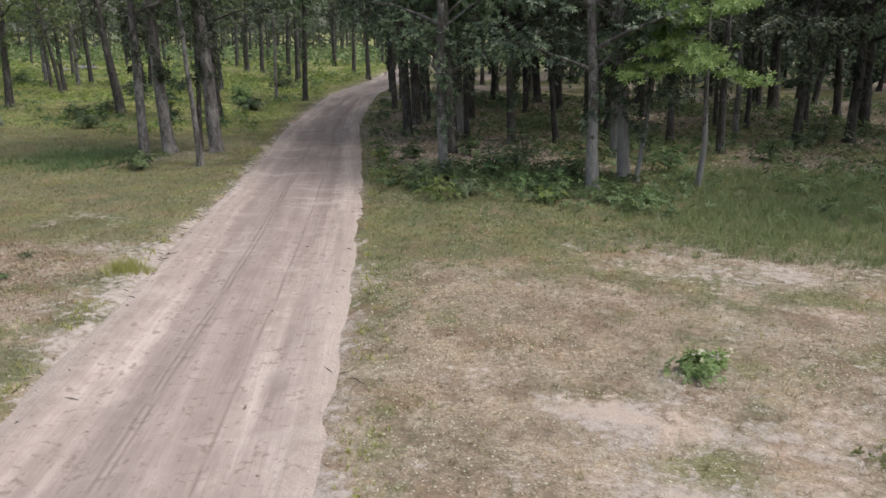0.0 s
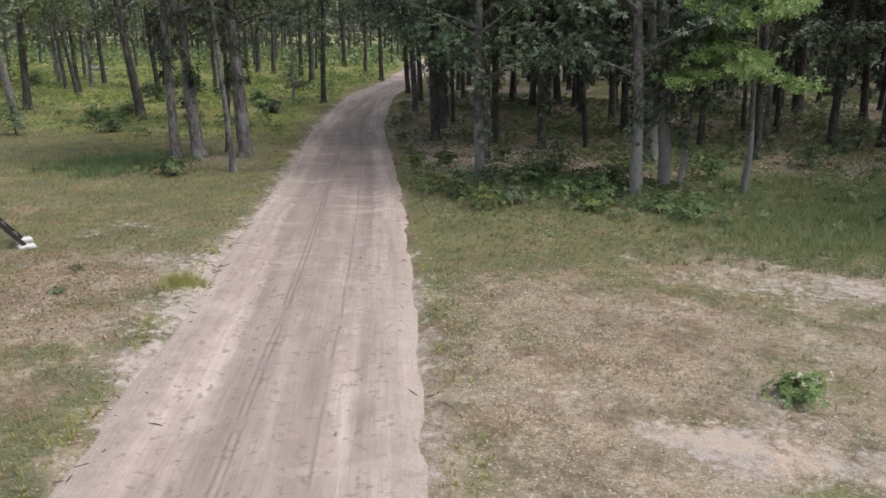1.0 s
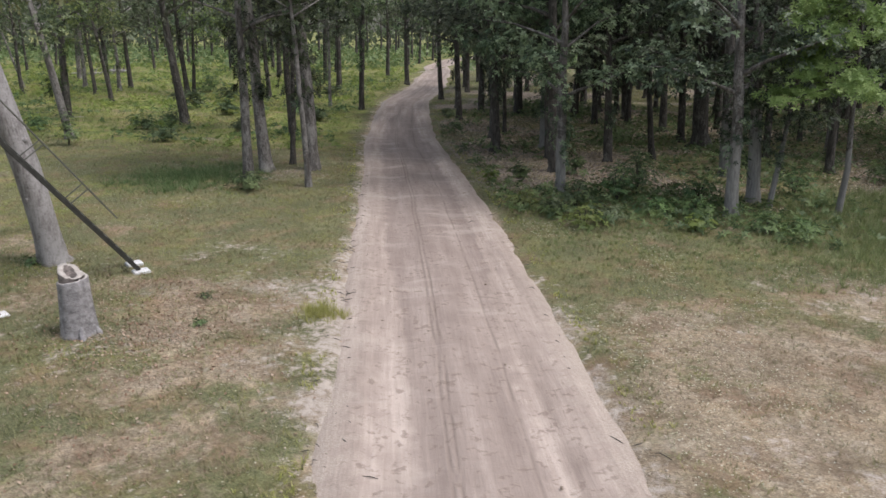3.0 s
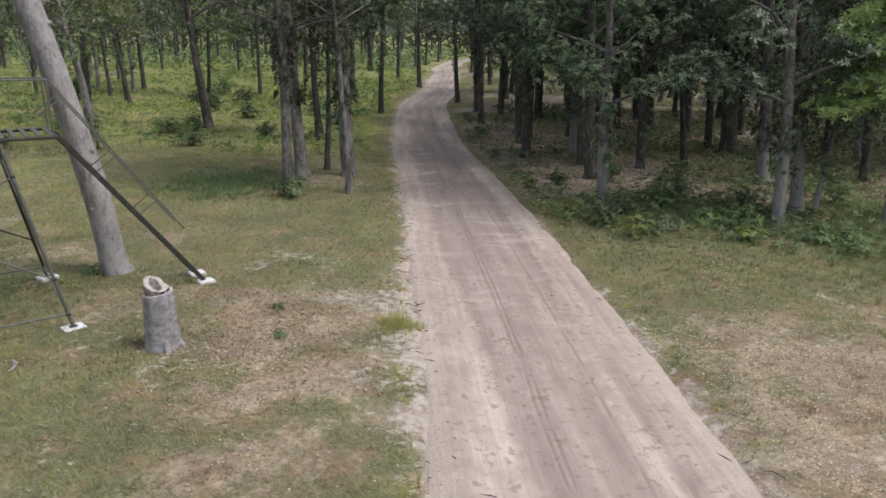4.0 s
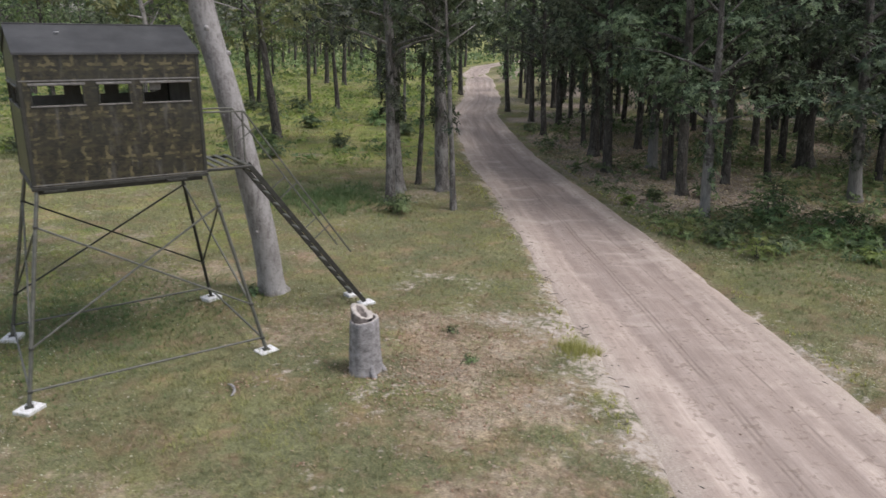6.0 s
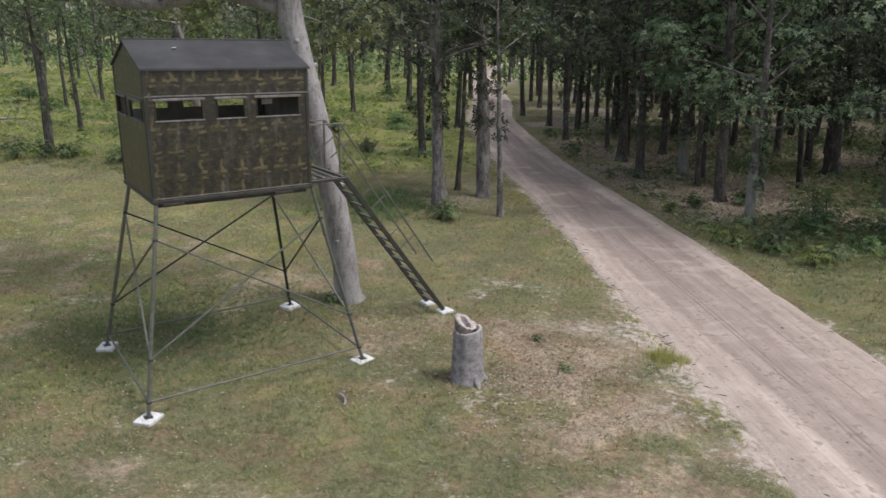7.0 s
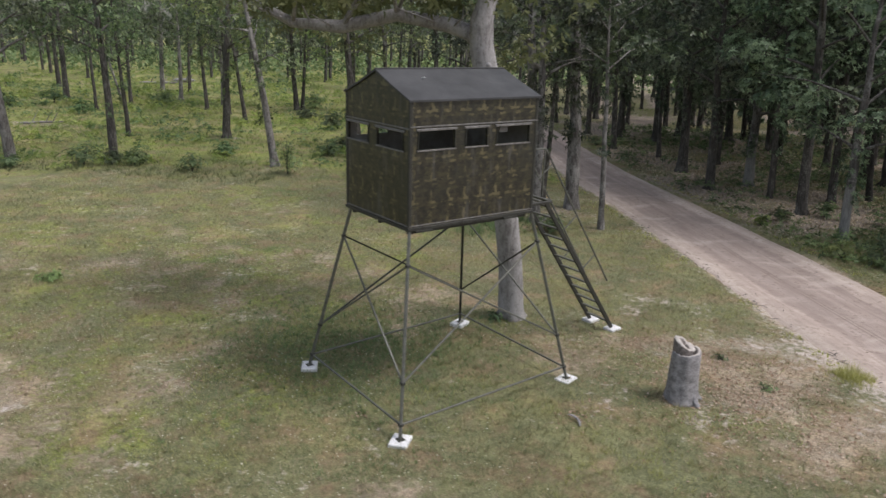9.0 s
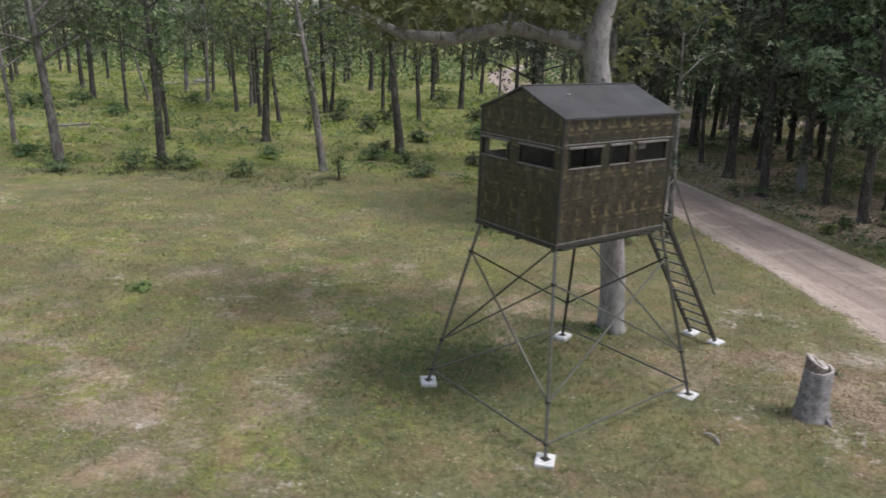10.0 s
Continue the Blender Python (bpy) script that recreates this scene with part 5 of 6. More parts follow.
def pale_oak():
    """The big pale trunk beside the blind, with its long level limb."""
    r = np.random.default_rng(77)
    t = new("oak_tree")
    t.matrix_basis = pose(-9.0, 13.27, float(height(-9.0, 13.27)))
    tagged(t, "large leaning pale-barked oak with a long level limb", "tree")
    z = np.array([-0.4, 0.0, 0.10, 0.28, 0.6, 1.2, 2.0, 3.0, 4.0, 5.0, 5.6, 6.1, 6.6, 7.4, 8.8, 10.2])
    x = np.array([0.02, 0.0, 0.0, -0.01, -0.025, -0.06, -0.15, -0.30, -0.485, -0.69, -0.81, -0.82, -0.70, -0.58, -0.56, -0.70])
    spine = np.column_stack([x, -0.098 * np.clip(z, 0, 6), z])
    rad = np.array([0.36, 0.335, 0.305, 0.282, 0.266, 0.258, 0.256, 0.252, 0.246, 0.240, 0.250, 0.220, 0.155, 0.13, 0.09, 0.04])
    # wider across one way than the other, with swellings
    th = np.arange(16) * 2 * math.pi / 16
    ring = rad[:, None] * (1 + 0.045 * r.normal(size=(len(z), 16)) * np.array([3.2, 3.0, 2.0] + [0.7] * 13)[:, None]) * (1 + 0.05 * np.cos(2 * (th - 0.6)))[None]
    pieces = [tube(spine, ring, 16)]
    limb = np.array([[-0.74, -0.42, 5.55], [-1.05, -0.40, 5.85], [-1.45, -0.38, 5.98], [-2.5, -0.38, 6.15], [-3.6, -0.40, 5.90], [-4.6, -0.42, 5.95], [-5.6, -0.3, 6.4], [-6.6, 0.1, 7.0]])
    pieces.append(tube(limb, [0.17, 0.165, 0.15, 0.13, 0.135, 0.10, 0.06, 0.02], 10))
    ends = [limb[i] + np.array([0, dy, dz]) for i in (2, 3, 4, 5, 6, 7) for dy, dz in ((0.4, 0.45), (-0.7, 0.5))]
    for k, (sx, sy, sz) in enumerate(((0.6, 0.9, 1.6), (-0.4, 1.4, 1.2), (0.9, -1.0, 1.8), (-1.6, -0.8, 1.4), (1.6, 0.5, 1.5), (-1.2, 1.6, 2.0), (0.3, -1.8, 1.2), (-2.2, 0.4, 1.8))):
        h = 6.0 + 0.45 * k
        at = np.array([np.interp(h, z, spine[:, i]) for i in range(3)])
        s = np.linspace(0, 1, 5)[:, None]
        pts = at + s * np.array([sx, sy, sz]) * 1.5 + np.cumsum(r.normal(0, 0.09, (5, 3)), 0) * s
        pieces.append(tube(pts, np.array([0.10, 0.08, 0.055, 0.03, 0.01]), 7))
        ends += [pts[2], pts[3], pts[4]]
    for base in (3, 4, 5, 6):
        for q in range(2):
            a = r.uniform(0, 6.3)
            tip = limb[base] + np.array([math.cos(a) * 1.3, math.sin(a) * 1.3, r.uniform(0.4, 1.3)])
            pieces.append(tube(np.linspace(limb[base], tip, 4), [0.05, 0.035, 0.02, 0.008], 6))
            ends += [tip, (tip + limb[base]) / 2 + np.array([0, 0, 0.3])]
    for q in np.linspace(0.15, 1.0, 16):
        k = q * (len(limb) - 1)
        at = limb[int(k)] + (limb[min(int(k) + 1, 7)] - limb[int(k)]) * (k % 1)
        tip = at + np.array([r.normal(0, 0.5), r.normal(0, 1.0), r.uniform(-0.35, 0.9)])
        pieces.append(tube(np.linspace(at, tip, 3), [0.02, 0.014, 0.005], 5))
        ends.append(tip)
    # knots and a broken stub on the trunk
    for h, a in ((2.45, -0.2), (3.6, -1.9), (4.75, 0.1), (5.2, -1.2), (1.3, -1.6)):
        at = np.array([np.interp(h, z, spine[:, i]) for i in range(3)])
        d = np.array([math.cos(a), math.sin(a), 0.35])
        pieces.append(tube([at + d * 0.12, at + d * 0.235, at + d * 0.275, at + d * 0.28], [0.10, 0.055, 0.036, 0.008], 8))
    v, q = joined(pieces)
    part("trunk", mesh_of("trunk", v, q, BARK_PALE, smooth=True), t)
    lv, out = [], []
    for c in ends:
        aloft = c[2] > 6.7
        n = 14 if aloft else 26
        for _ in range(1 if aloft else 3):
            cc = c + r.normal(0, 0.55, 3) * np.array([1, 1, 0.55]) + np.array([0, 0, 0.25])
            d = r.normal(size=(n, 3))
            d /= np.linalg.norm(d, axis=1)[:, None]
            lv.append(cc + d * (r.random(n) ** 0.4)[:, None] * np.array([0.62, 0.62, 0.42]))
            out.append(d + np.array([0, 0, 0.5]))
    c, out = np.concatenate(lv), np.concatenate(out)
    above = (c[:, 2] > 6.16) | (c[:, 1] > -0.1) | (c[:, 0] > -1.3) | (c[:, 0] < -4.9)
    c, out = c[above], out[above]
    v, q = rosettes(c, out, 0.135 * r.uniform(0.75, 1.25, len(c)), r)
    part("crown", mesh_of("crown", v, q, LIMB_LEAF), t)


pale_oak()


def bright_branch_tree():
    """A young tree at the wood's edge with layered light green boughs."""
    r = np.random.default_rng(88)
    t = new("young_tree")
    t.matrix_basis = pose(7.95, 21.3, float(height(7.95, 21.3)))
    tagged(t, "young tree with layered bright green boughs at the wood's edge", "tree")
    spine = np.array([[0, 0, -0.3], [0.0, 0, 0.1], [0.06, 0.02, 1.2], [-0.02, 0.05, 2.4], [-0.1, 0.0, 3.8], [-0.2, 0, 5.4], [-0.25, 0.1, 6.8]])
    pieces, lv = [tube(spine, [0.11, 0.09, 0.075, 0.065, 0.05, 0.035, 0.01], 9)], []
    for i in range(26):
        h = 3.1 + 3.2 * i / 26
        at = np.array([np.interp(h, spine[:, 2], spine[:, k]) for k in range(3)])
        a = -2.35 + r.uniform(-1.5, 1.2) if i % 4 else i * 1.9
        L = 2.1 * (1 - 0.06 * i / 4) * r.uniform(0.55, 1.1)
        s = np.linspace(0, 1, 6)[:, None]
        pts = at + s * np.array([math.cos(a), math.sin(a), 0.10]) * L + np.array([0, 0, -0.45]) * s**2
        pieces.append(tube(pts, [0.03, 0.026, 0.02, 0.015, 0.01, 0.004], 5))
        for q in (0.45, 0.72, 1.0):
            n = 34
            c = at + q * (pts[-1] - at) + r.normal(0, 0.10, 3)
            lv.append(c + r.normal(0, 1, (n, 3)) * np.array([0.20, 0.20, 0.075]))
    v, q = joined(pieces)
    part("trunk", mesh_of("trunk", v, q, BARK_ASH, smooth=True), t)
    c = np.concatenate(lv)
    v, q = rosettes(c, np.array([-0.30, -0.75, 0.65]) + np.zeros((len(c), 3)), 0.125 * r.uniform(0.75, 1.25, len(c)), r, 5, 0.36)
    part("crown", mesh_of("crown", v, q, BRIGHT_LEAF), t)


bright_branch_tree()


# ---- the stump ----
def stump():
    r = np.random.default_rng(5)
    x, y = -5.89, 9.99
    s = new("tree_stump")
    s.matrix_basis = pose(x, y, float(height(x, y)))
    tagged(s, "weathered grey hollow tree stump in dry leaves", "stump")
    n = 40
    ang = np.arange(n) * 2 * math.pi / n

    def turned(name, profile, kinds, mats, label=""):
        """Rings of radius and height (numbers or one a step round), closed inwards."""
        rings = [np.column_stack([rr * np.cos(ang) + cx, rr * np.sin(ang) + cy, np.broadcast_to(z, n)]) for rr, z, cx, cy in profile]
        v = np.concatenate(rings)
        i = np.arange(len(v)).reshape(-1, n)
        q = np.stack([i[:-1], np.roll(i[:-1], -1, 1), np.roll(i[1:], -1, 1), i[1:]], -1)
        return part(name, mesh_of(name, v, q.reshape(-1, 4), mats, index=np.repeat(kinds, n), smooth=True), s, label)

    flare = 1 + 0.05 * np.sin(3 * ang + 0.6) + 0.04 * np.sin(5 * ang)
    bulge = 1 + 0.025 * np.sin(4 * ang + 1.0) + 0.02 * np.sin(7 * ang)
    rim = 0.885 + 0.03 * np.cos(ang - 0.5) + 0.010 * r.normal(size=n)
    body = []
    for z, rad in ((-0.15, 0.300), (0.0, 0.278), (0.06, 0.266), (0.16, 0.256), (0.32, 0.246), (0.50, 0.236), (0.66, 0.229), (0.78, 0.224)):
        k = max(0.0, 1 - z / 0.4)
        body.append((rad * (flare * k + bulge * (1 - k)) * (1 + 0.012 * r.normal(size=n)), z, 0, 0))
    body += [(0.222 * bulge, rim - 0.02, 0, 0), (0.212 * bulge, rim, 0, 0), (0.170 * bulge, rim - 0.005, 0, 0), (0.150, rim - 0.06, 0, 0), (0.0, 0.78, 0, 0)]
    turned("trunk", body, [0] * 9 + [1, 2, 2], [STUMP_WOOD, CUT_WOOD, ROTTEN], "pale grey stump body")
    # the inner log stands out of it, cut aslant and hollow
    slant = 1.00 + 0.085 * np.cos(ang - 2.9) + 0.008 * r.normal(size=n)
    lump = 1 + 0.05 * np.sin(3 * ang) + 0.02 * r.normal(size=n)
    a, b = -0.045, 0.015
    turned("inner_log", [(0.165 * lump, 0.78, a, b), (0.170 * lump, 0.90, a, b), (0.172 * lump, slant - 0.015, a, b), (0.164 * lump, slant, a, b), (0.085 * lump, slant - 0.012, a, b), (0.070, slant - 0.04, a, b), (0.050, 0.89, a, b), (0.0, 0.885, a, b)], [2, 2, 1, 1, 2, 2, 3], [STUMP_WOOD, CUT_WOOD, ROTTEN, BARK_DARK], "hollow inner log cut aslant")
    for a, L, w in ((-0.80, 0.14, 0.05), (0.15, 0.10, 0.045)):
        d = np.array([math.cos(a), math.sin(a), 0])
        v, q = tube([d * 0.21 + [0, 0, 0.22], d * 0.25 + [0, 0, 0.09], d * (0.265 + L * 0.4) + [0, 0, 0.02], d * (0.28 + L * 0.8) + [0, 0, -0.08]], [w * 0.6, w, w, w * 0.6], 8)
        part("root", mesh_of("root", v, q, STUMP_WOOD, smooth=True), s)


stump()


# ---- bushes and weeds ----
def bush(x, y, r_, h, leaves, leaf=0.10, mat_=SHRUB_LEAF, name="bush", label="leafy green bush at the wood's edge", group="bushes"):
    """Arching stems from one root, with twig ends along their upper part: an uneven heap with gaps."""
    r = np.random.default_rng(int(1000 + abs(x) * 37 + abs(y) * 91))
    b = new(name)
    b.matrix_basis = pose(x, y, float(height(x, y)))
    tagged(b, label, "bush" if name == "bush" else "plant", group=group)
    stems, lv, out = [], [], []
    k = max(9, int(16 * r_ / 0.5))
    n = max(3, leaves // (5 * k))
    for i in range(k):
        a = i * 2.4 + r.normal(0, 0.4)
        d = math.sqrt((i + 0.5) / k) * r.uniform(0.75, 1.2)
        tip = np.array([math.cos(a) * r_ * d, math.sin(a) * r_ * d, h * (1.08 - 0.72 * min(d, 1) ** 2) * r.uniform(0.65, 1.15)])
        mid = tip * np.array([0.5, 0.5, 0.72]) + r.normal(0, 0.03, 3)
        stems.append(tube([[0.02 * i / k, 0, -0.05], mid, tip], [0.012, 0.009, 0.003], 5))
        f = r.uniform(0.25, 1.08, n)[:, None]
        c = np.where(f < 0.5, mid * f * 2, mid + (tip - mid) * (f * 2 - 1)) + r.normal(0, 1, (n, 3)) * np.array([0.13, 0.13, 0.09]) * max(r_, 0.4)
        lv.append(c)
        out.append(c / (np.linalg.norm(c, axis=1)[:, None] + 0.05) + np.array([0, 0, 0.7]))
    c = np.concatenate(lv)
    c[:, 2] = np.abs(c[:, 2]) + 0.02
    v, q = rosettes(c, np.concatenate(out), leaf * r.uniform(0.7, 1.3, len(c)), r)
    part("foliage", mesh_of("foliage", v, q, mat_), b)
    for v, q in stems[:7]:
        part("stem", mesh_of("stem", v, q, BARK_DARK), b)
    return b


EDGE_BUSHES = [
    (-0.15, 20.1, 0.42, 0.42), (1.45, 18.3, 0.55, 0.55), (2.1, 18.95, 0.42, 0.50), (0.7, 19.6, 0.55, 0.50), (1.2, 20.6, 0.70, 0.80), (2.3, 21.6, 0.80, 1.10), (3.0, 24.4, 0.90, 1.40), (3.3, 20.3, 0.60, 0.55),
    (4.25, 20.0, 0.60, 0.65), (4.1, 18.7, 0.35, 0.35), (5.65, 18.8, 0.62, 0.50), (6.5, 19.0, 0.50, 0.40), (-1.5, 23.6, 0.35, 0.40), (2.9, 22.7, 0.75, 1.05), (4.6, 22.2, 0.60, 0.60), (7.4, 23.6, 0.80, 0.70),
]
LEAVES = [FERN_LEAF, FERN_LEAF, PALE_SHRUB, SHRUB_LEAF, DARK_SHRUB, DARK_SHRUB, DARK_SHRUB, SHRUB_LEAF, SHRUB_LEAF, FERN_LEAF, SHRUB_LEAF, SHRUB_LEAF, FERN_LEAF, DARK_SHRUB, DARK_SHRUB, DARK_SHRUB]
for _i, (_x, _y, _r0, _h) in enumerate(EDGE_BUSHES):
    bush(_x, _y, _r0 * 1.1, _h * 0.85, int(1000 * _r0), 0.095, LEAVES[_i])
for _x, _y, _r0, _h in ((9.1, 41.5, 1.3, 1.7), (13.4, 30.4, 0.9, 1.1), (12.6, 29.6, 0.6, 0.5), (-6.5, 41.0, 0.6, 0.4), (10.8, 26.4, 0.9, 0.8), (-0.7, 24.4, 0.4, 0.4), (1.0, 25.4, 0.5, 0.5)):
    bush(_x, _y, _r0, _h, int(700 * _r0), 0.13, PALE_SHRUB if _x > 12 else SHRUB_LEAF, label="leafy green bush among the shaded oaks")
FIELD_BUSHES = [
    (-8.4, 20.75, 0.66, 0.50), (-28.4, 26.4, 0.95, 0.85), (-27.4, 26.9, 0.60, 0.65), (-26.4, 27.0, 0.80, 0.60), (-23.4, 26.4, 0.60, 0.70), (-24.1, 31.0, 0.75, 0.60), (-34.6, 27.8, 0.70, 0.50), (-19.55, 27.2, 0.70, 1.30),
    (-19.5, 32.4, 0.70, 0.60), (-19.6, 34.9, 0.65, 0.55), (-16.4, 29.0, 0.85, 0.60), (-17.8, 31.9, 0.55, 0.60), (-22.5, 42.0, 0.95, 0.90), (-22.4, 46.4, 0.85, 1.00), (-20.8, 59.0, 1.40, 1.80), (-27.6, 53.4, 1.10, 1.00),
    (-46.6, 48.8, 1.10, 1.00), (-48.0, 45.0, 1.20, 0.90), (-39.9, 42.7, 0.80, 0.80), (-38.8, 51.2, 1.00, 0.90), (-30.8, 25.0, 0.60, 0.45),
    (-14.6, 32.6, 0.65, 0.55), (-12.9, 37.4, 0.70, 0.60), (-15.4, 41.5, 0.90, 0.80), (-25.6, 46.0, 0.80, 0.70), (-18.6, 39.0, 0.70, 0.55), (-16.8, 50.5, 1.00, 0.90),
]
for _i, (_x, _y, _r0, _h) in enumerate(FIELD_BUSHES):
    bush(_x, _y, _r0, _h, int(2000 * _r0 * (1 - 0.5 * (_y > 40))), 0.085 if _y < 36 else 0.15, SHRUB_LEAF if _i == 0 or _i % 4 == 3 else DARK_SHRUB, label="leafy dark green bush beside the oak group" if _i == 0 else "leafy dark green bush in the open field")
bush(6.65, 9.62, 0.43, 0.22, 1000, 0.070, WEED_LEAF, "flowering_weed", "low green weed with white flowers in dry grass", "low weeds")
bush(-9.30, 13.00, 0.34, 0.10, 300, 0.05, DARK_SHRUB, "weed", "dark green weed at the foot of the pale oak", "low weeds")
bush(8.3, 7.9, 0.40, 0.11, 420, 0.06, FERN_LEAF, "weed", "low green weed in dry grass", "low weeds")
bush(-19.8, 12.9, 0.34, 0.16, 500, 0.065, WEED_LEAF, "weed", "low green weed in dry grass", "low weeds")


# ---- grass, flowers, litter ----
def scatter(n, x0, x1, y0, y1, seed):
    r = np.random.default_rng(seed)
    return r.uniform(x0, x1, n), r.uniform(y0, y1, n), r


def blades(name, x, y, tall, wide, per, mat_, label, seed, lean=0.5, fine=False):
    """Tufts of narrow bent blades: per blades to a tuft, two faces to a blade."""
    r = np.random.default_rng(seed)
    n = len(x)
    X, Y, T = np.repeat(x, per), np.repeat(y, per), np.repeat(tall, per) * r.uniform(0.55, 1.25, n * per)
    a = r.uniform(0, 2 * math.pi, n * per)
    sp = r.uniform(0.0, 1.0, n * per) * np.repeat(tall, per) * 0.35
    X, Y = X + np.cos(a) * sp, Y + np.sin(a) * sp
    Z = height(X, Y) - 0.01
    d = np.column_stack([np.cos(a), np.sin(a), np.zeros_like(a)])
    s = np.column_stack([-np.sin(a), np.cos(a), np.zeros_like(a)])
    W = wide * r.uniform(0.7, 1.3, n * per)
    base = np.column_stack([X, Y, Z])
    up = np.array([0, 0, 1.0])
    lean = lean * r.uniform(0.2, 1.7, n * per)
    tip = base + up * (T * 0.92)[:, None] + d * (T * lean)[:, None]
    if fine:
        v = np.stack([base - s * W[:, None] / 2, base + s * W[:, None] / 2, tip], 1).reshape(-1, 3)
        me = mesh_of(name, v, np.arange(n * per * 3).reshape(-1, 3), mat_)
    else:
        mid = base + up * (T * 0.6)[:, None] + d * (T * lean * 0.25)[:, None]
        v = np.stack([base - s * W[:, None] / 2, base + s * W[:, None] / 2, mid + s * W[:, None] * 0.4, mid - s * W[:, None] * 0.4, tip], 1).reshape(-1, 3)
        k = np.arange(n * per)[:, None] * 5
        me = mesh_of(name, v, [np.hstack([k, k + 1, k + 2, k + 3]), np.hstack([k + 3, k + 2, k + 4])], mat_)
    return tagged(new(name, me), label, "grass", kind="stuff")


def build_grass():
    # short turf of the clearing, dry and green
    x, y, r = scatter(136000, -28, 16, 3.5, 29, 61)
    g, l, b, woods, field = zones(x, y)
    away = np.abs(off_road(x, y)) > HALF + 0.06 + 0.75 * r.random(len(x)) ** 2 * fbm(x, y, 1.4, 97) * 1.6
    ok = away & (b + 0.5 * r.random(len(x)) < 0.72) & (woods < 0.6) & (r.random(len(x)) < 1.15 - 0.5 * step(10, 28, y))
    isgreen = g + 1.3 * (r.random(len(x)) - 0.5) > 0.44 - 0.25 * step(12, 15, y) * (off_road(x, y) > 1.5)
    tall = (0.030 + 0.045 * r.random(len(x)) + 0.045 * np.clip(g, 0, 1)) * (1 - 0.25 * step(11, 18, y))
    m = ok & ~isgreen
    blades("dry_grass", x[m], y[m], tall[m], 0.008, 5, BLADE_DRY, "short dry tan grass of the clearing", 62, 0.9, True)
    m = ok & isgreen
    blades("green_grass", x[m], y[m], tall[m] * 1.15, 0.009, 5, BLADE_GREEN, "short green grass of the clearing", 63, 0.8, True)
    # taller grass by the wood's edge and the verge
    x, y, r = scatter(16000, -3, 24, 14.5, 25.5, 64)
    d = off_road(x, y)
    dense = step(13.2, 16.8, y + 0.10 * x - 0.8) * (1 - step(21.5, 24.5, y - 0.10 * np.maximum(x - 6, 0) + 2.0 * (lattice(x, y, 2.0, 5) - 0.5))) * (0.50 + 0.50 * step(5.5, 8.0, x))
    m = (d > HALF + 0.5) & (r.random(len(x)) < dense)
    blades("tall_grass", x[m], y[m], 0.12 + 0.24 * r.random(m.sum()) * step(4.0, 9.0, x[m]), 0.010, 13, TALL_GREEN, "tall green grass at the wood's edge", 65, 0.75, True)
    # a longer patch by the group of oaks
    x, y, r = scatter(1500, -13.5, -8.6, 19.4, 24.6, 79)
    m = r.random(len(x)) < 1.2 * spot(x, y, -11.0, 21.9, 1.5, 1.7)
    blades("long_grass", x[m], y[m], 0.14 + 0.18 * r.random(m.sum()), 0.011, 16, LONG_GREEN, "patch of longer green grass beside the oaks", 80, 0.8, True)
    # soft long grass along the field's front
    x, y, r = scatter(4200, -36, -17, 23.5, 29.0, 85)
    m = r.random(len(x)) < (spot(y - 25.6 - 0.10 * (x + 26), 0, 0, 1, 1.1) * step(0.40, 0.60, fbm(x, y, 2.6, 86)))
    blades("field_edge_grass", x[m], y[m], 0.12 + 0.22 * r.random(m.sum()), 0.014, 12, TALL_GREEN, "soft long green grass along the field's front", 87, 0.9, True)
    # lush turf in the shade under the blind
    x, y, r = scatter(15000, -15.5, -8.5, 5.0, 15.0, 83)
    m = r.random(len(x)) < 1.1 * spot(x, y, -11.9, 11.0, 2.0, 1.7) + 0.35 * spot(x, y, -11.6, 7.2, 1.8, 1.4) * step(0.42, 0.58, fbm(x, y, 1.3, 89))
    blades("shade_grass", x[m], y[m], 0.05 + 0.06 * r.random(m.sum()), 0.010, 9, LONG_GREEN, "lush green turf in the blind's shade", 84, 0.8, True)
    # the open field's rank grass
    x, y, r = scatter(30000, -62, -9, 25, 75, 66)
    field = zones(x, y)[4]
    m = (r.random(len(x)) < field * (1 - 0.6 * step(35, 70, y))) & (off_road(x, y) < -HALF - 0.6)
    blades("field_grass", x[m], y[m], 0.08 + 0.22 * fbm(x[m], y[m], 2.2, 17) * r.uniform(0.5, 1.2, m.sum()), 0.022, 5, FIELD_GREEN, "rank green grass of the open field", 67, 1.0, True)
    # thin grass between the oaks of the wood
    x, y, r = scatter(34000, -14, 26, 19, 72, 77)
    g, l, b, woods, field = zones(x, y)
    m = (woods > 0.3) & (l + 0.4 * (r.random(len(x)) - 0.5) < 0.42) & (off_road(x, y) > 2.0)
    blades("wood_grass", x[m], y[m], 0.06 + 0.10 * r.random(m.sum()), 0.016, 4, FIELD_GREEN, "thin yellow-green grass between the oaks", 78, 0.8, True)
    # verge tufts and the clump beside the road
    y = np.random.default_rng(68).uniform(5, 34, 1500)
    y = y[fbm(y, 0 * y, 1.2, 96) > 0.45]
    r = np.random.default_rng(69)
    side = np.where(r.random(len(y)) < 0.5, -1, 1) * (HALF + 0.22 + np.abs(r.normal(0, 0.22, len(y))))
    x = road_x(y) + side * np.sqrt(1 + np.interp(y, _yy, _slope) ** 2)
    cx, cy = -2.62 + r.normal(0, 0.24, 110), 11.72 + r.normal(0, 0.17, 110)
    blades("verge_grass", x, y, 0.04 + 0.05 * r.random(len(x)), 0.010, 6, CLUMP_GREEN, "green tufts along the sandy road", 70, 0.6)
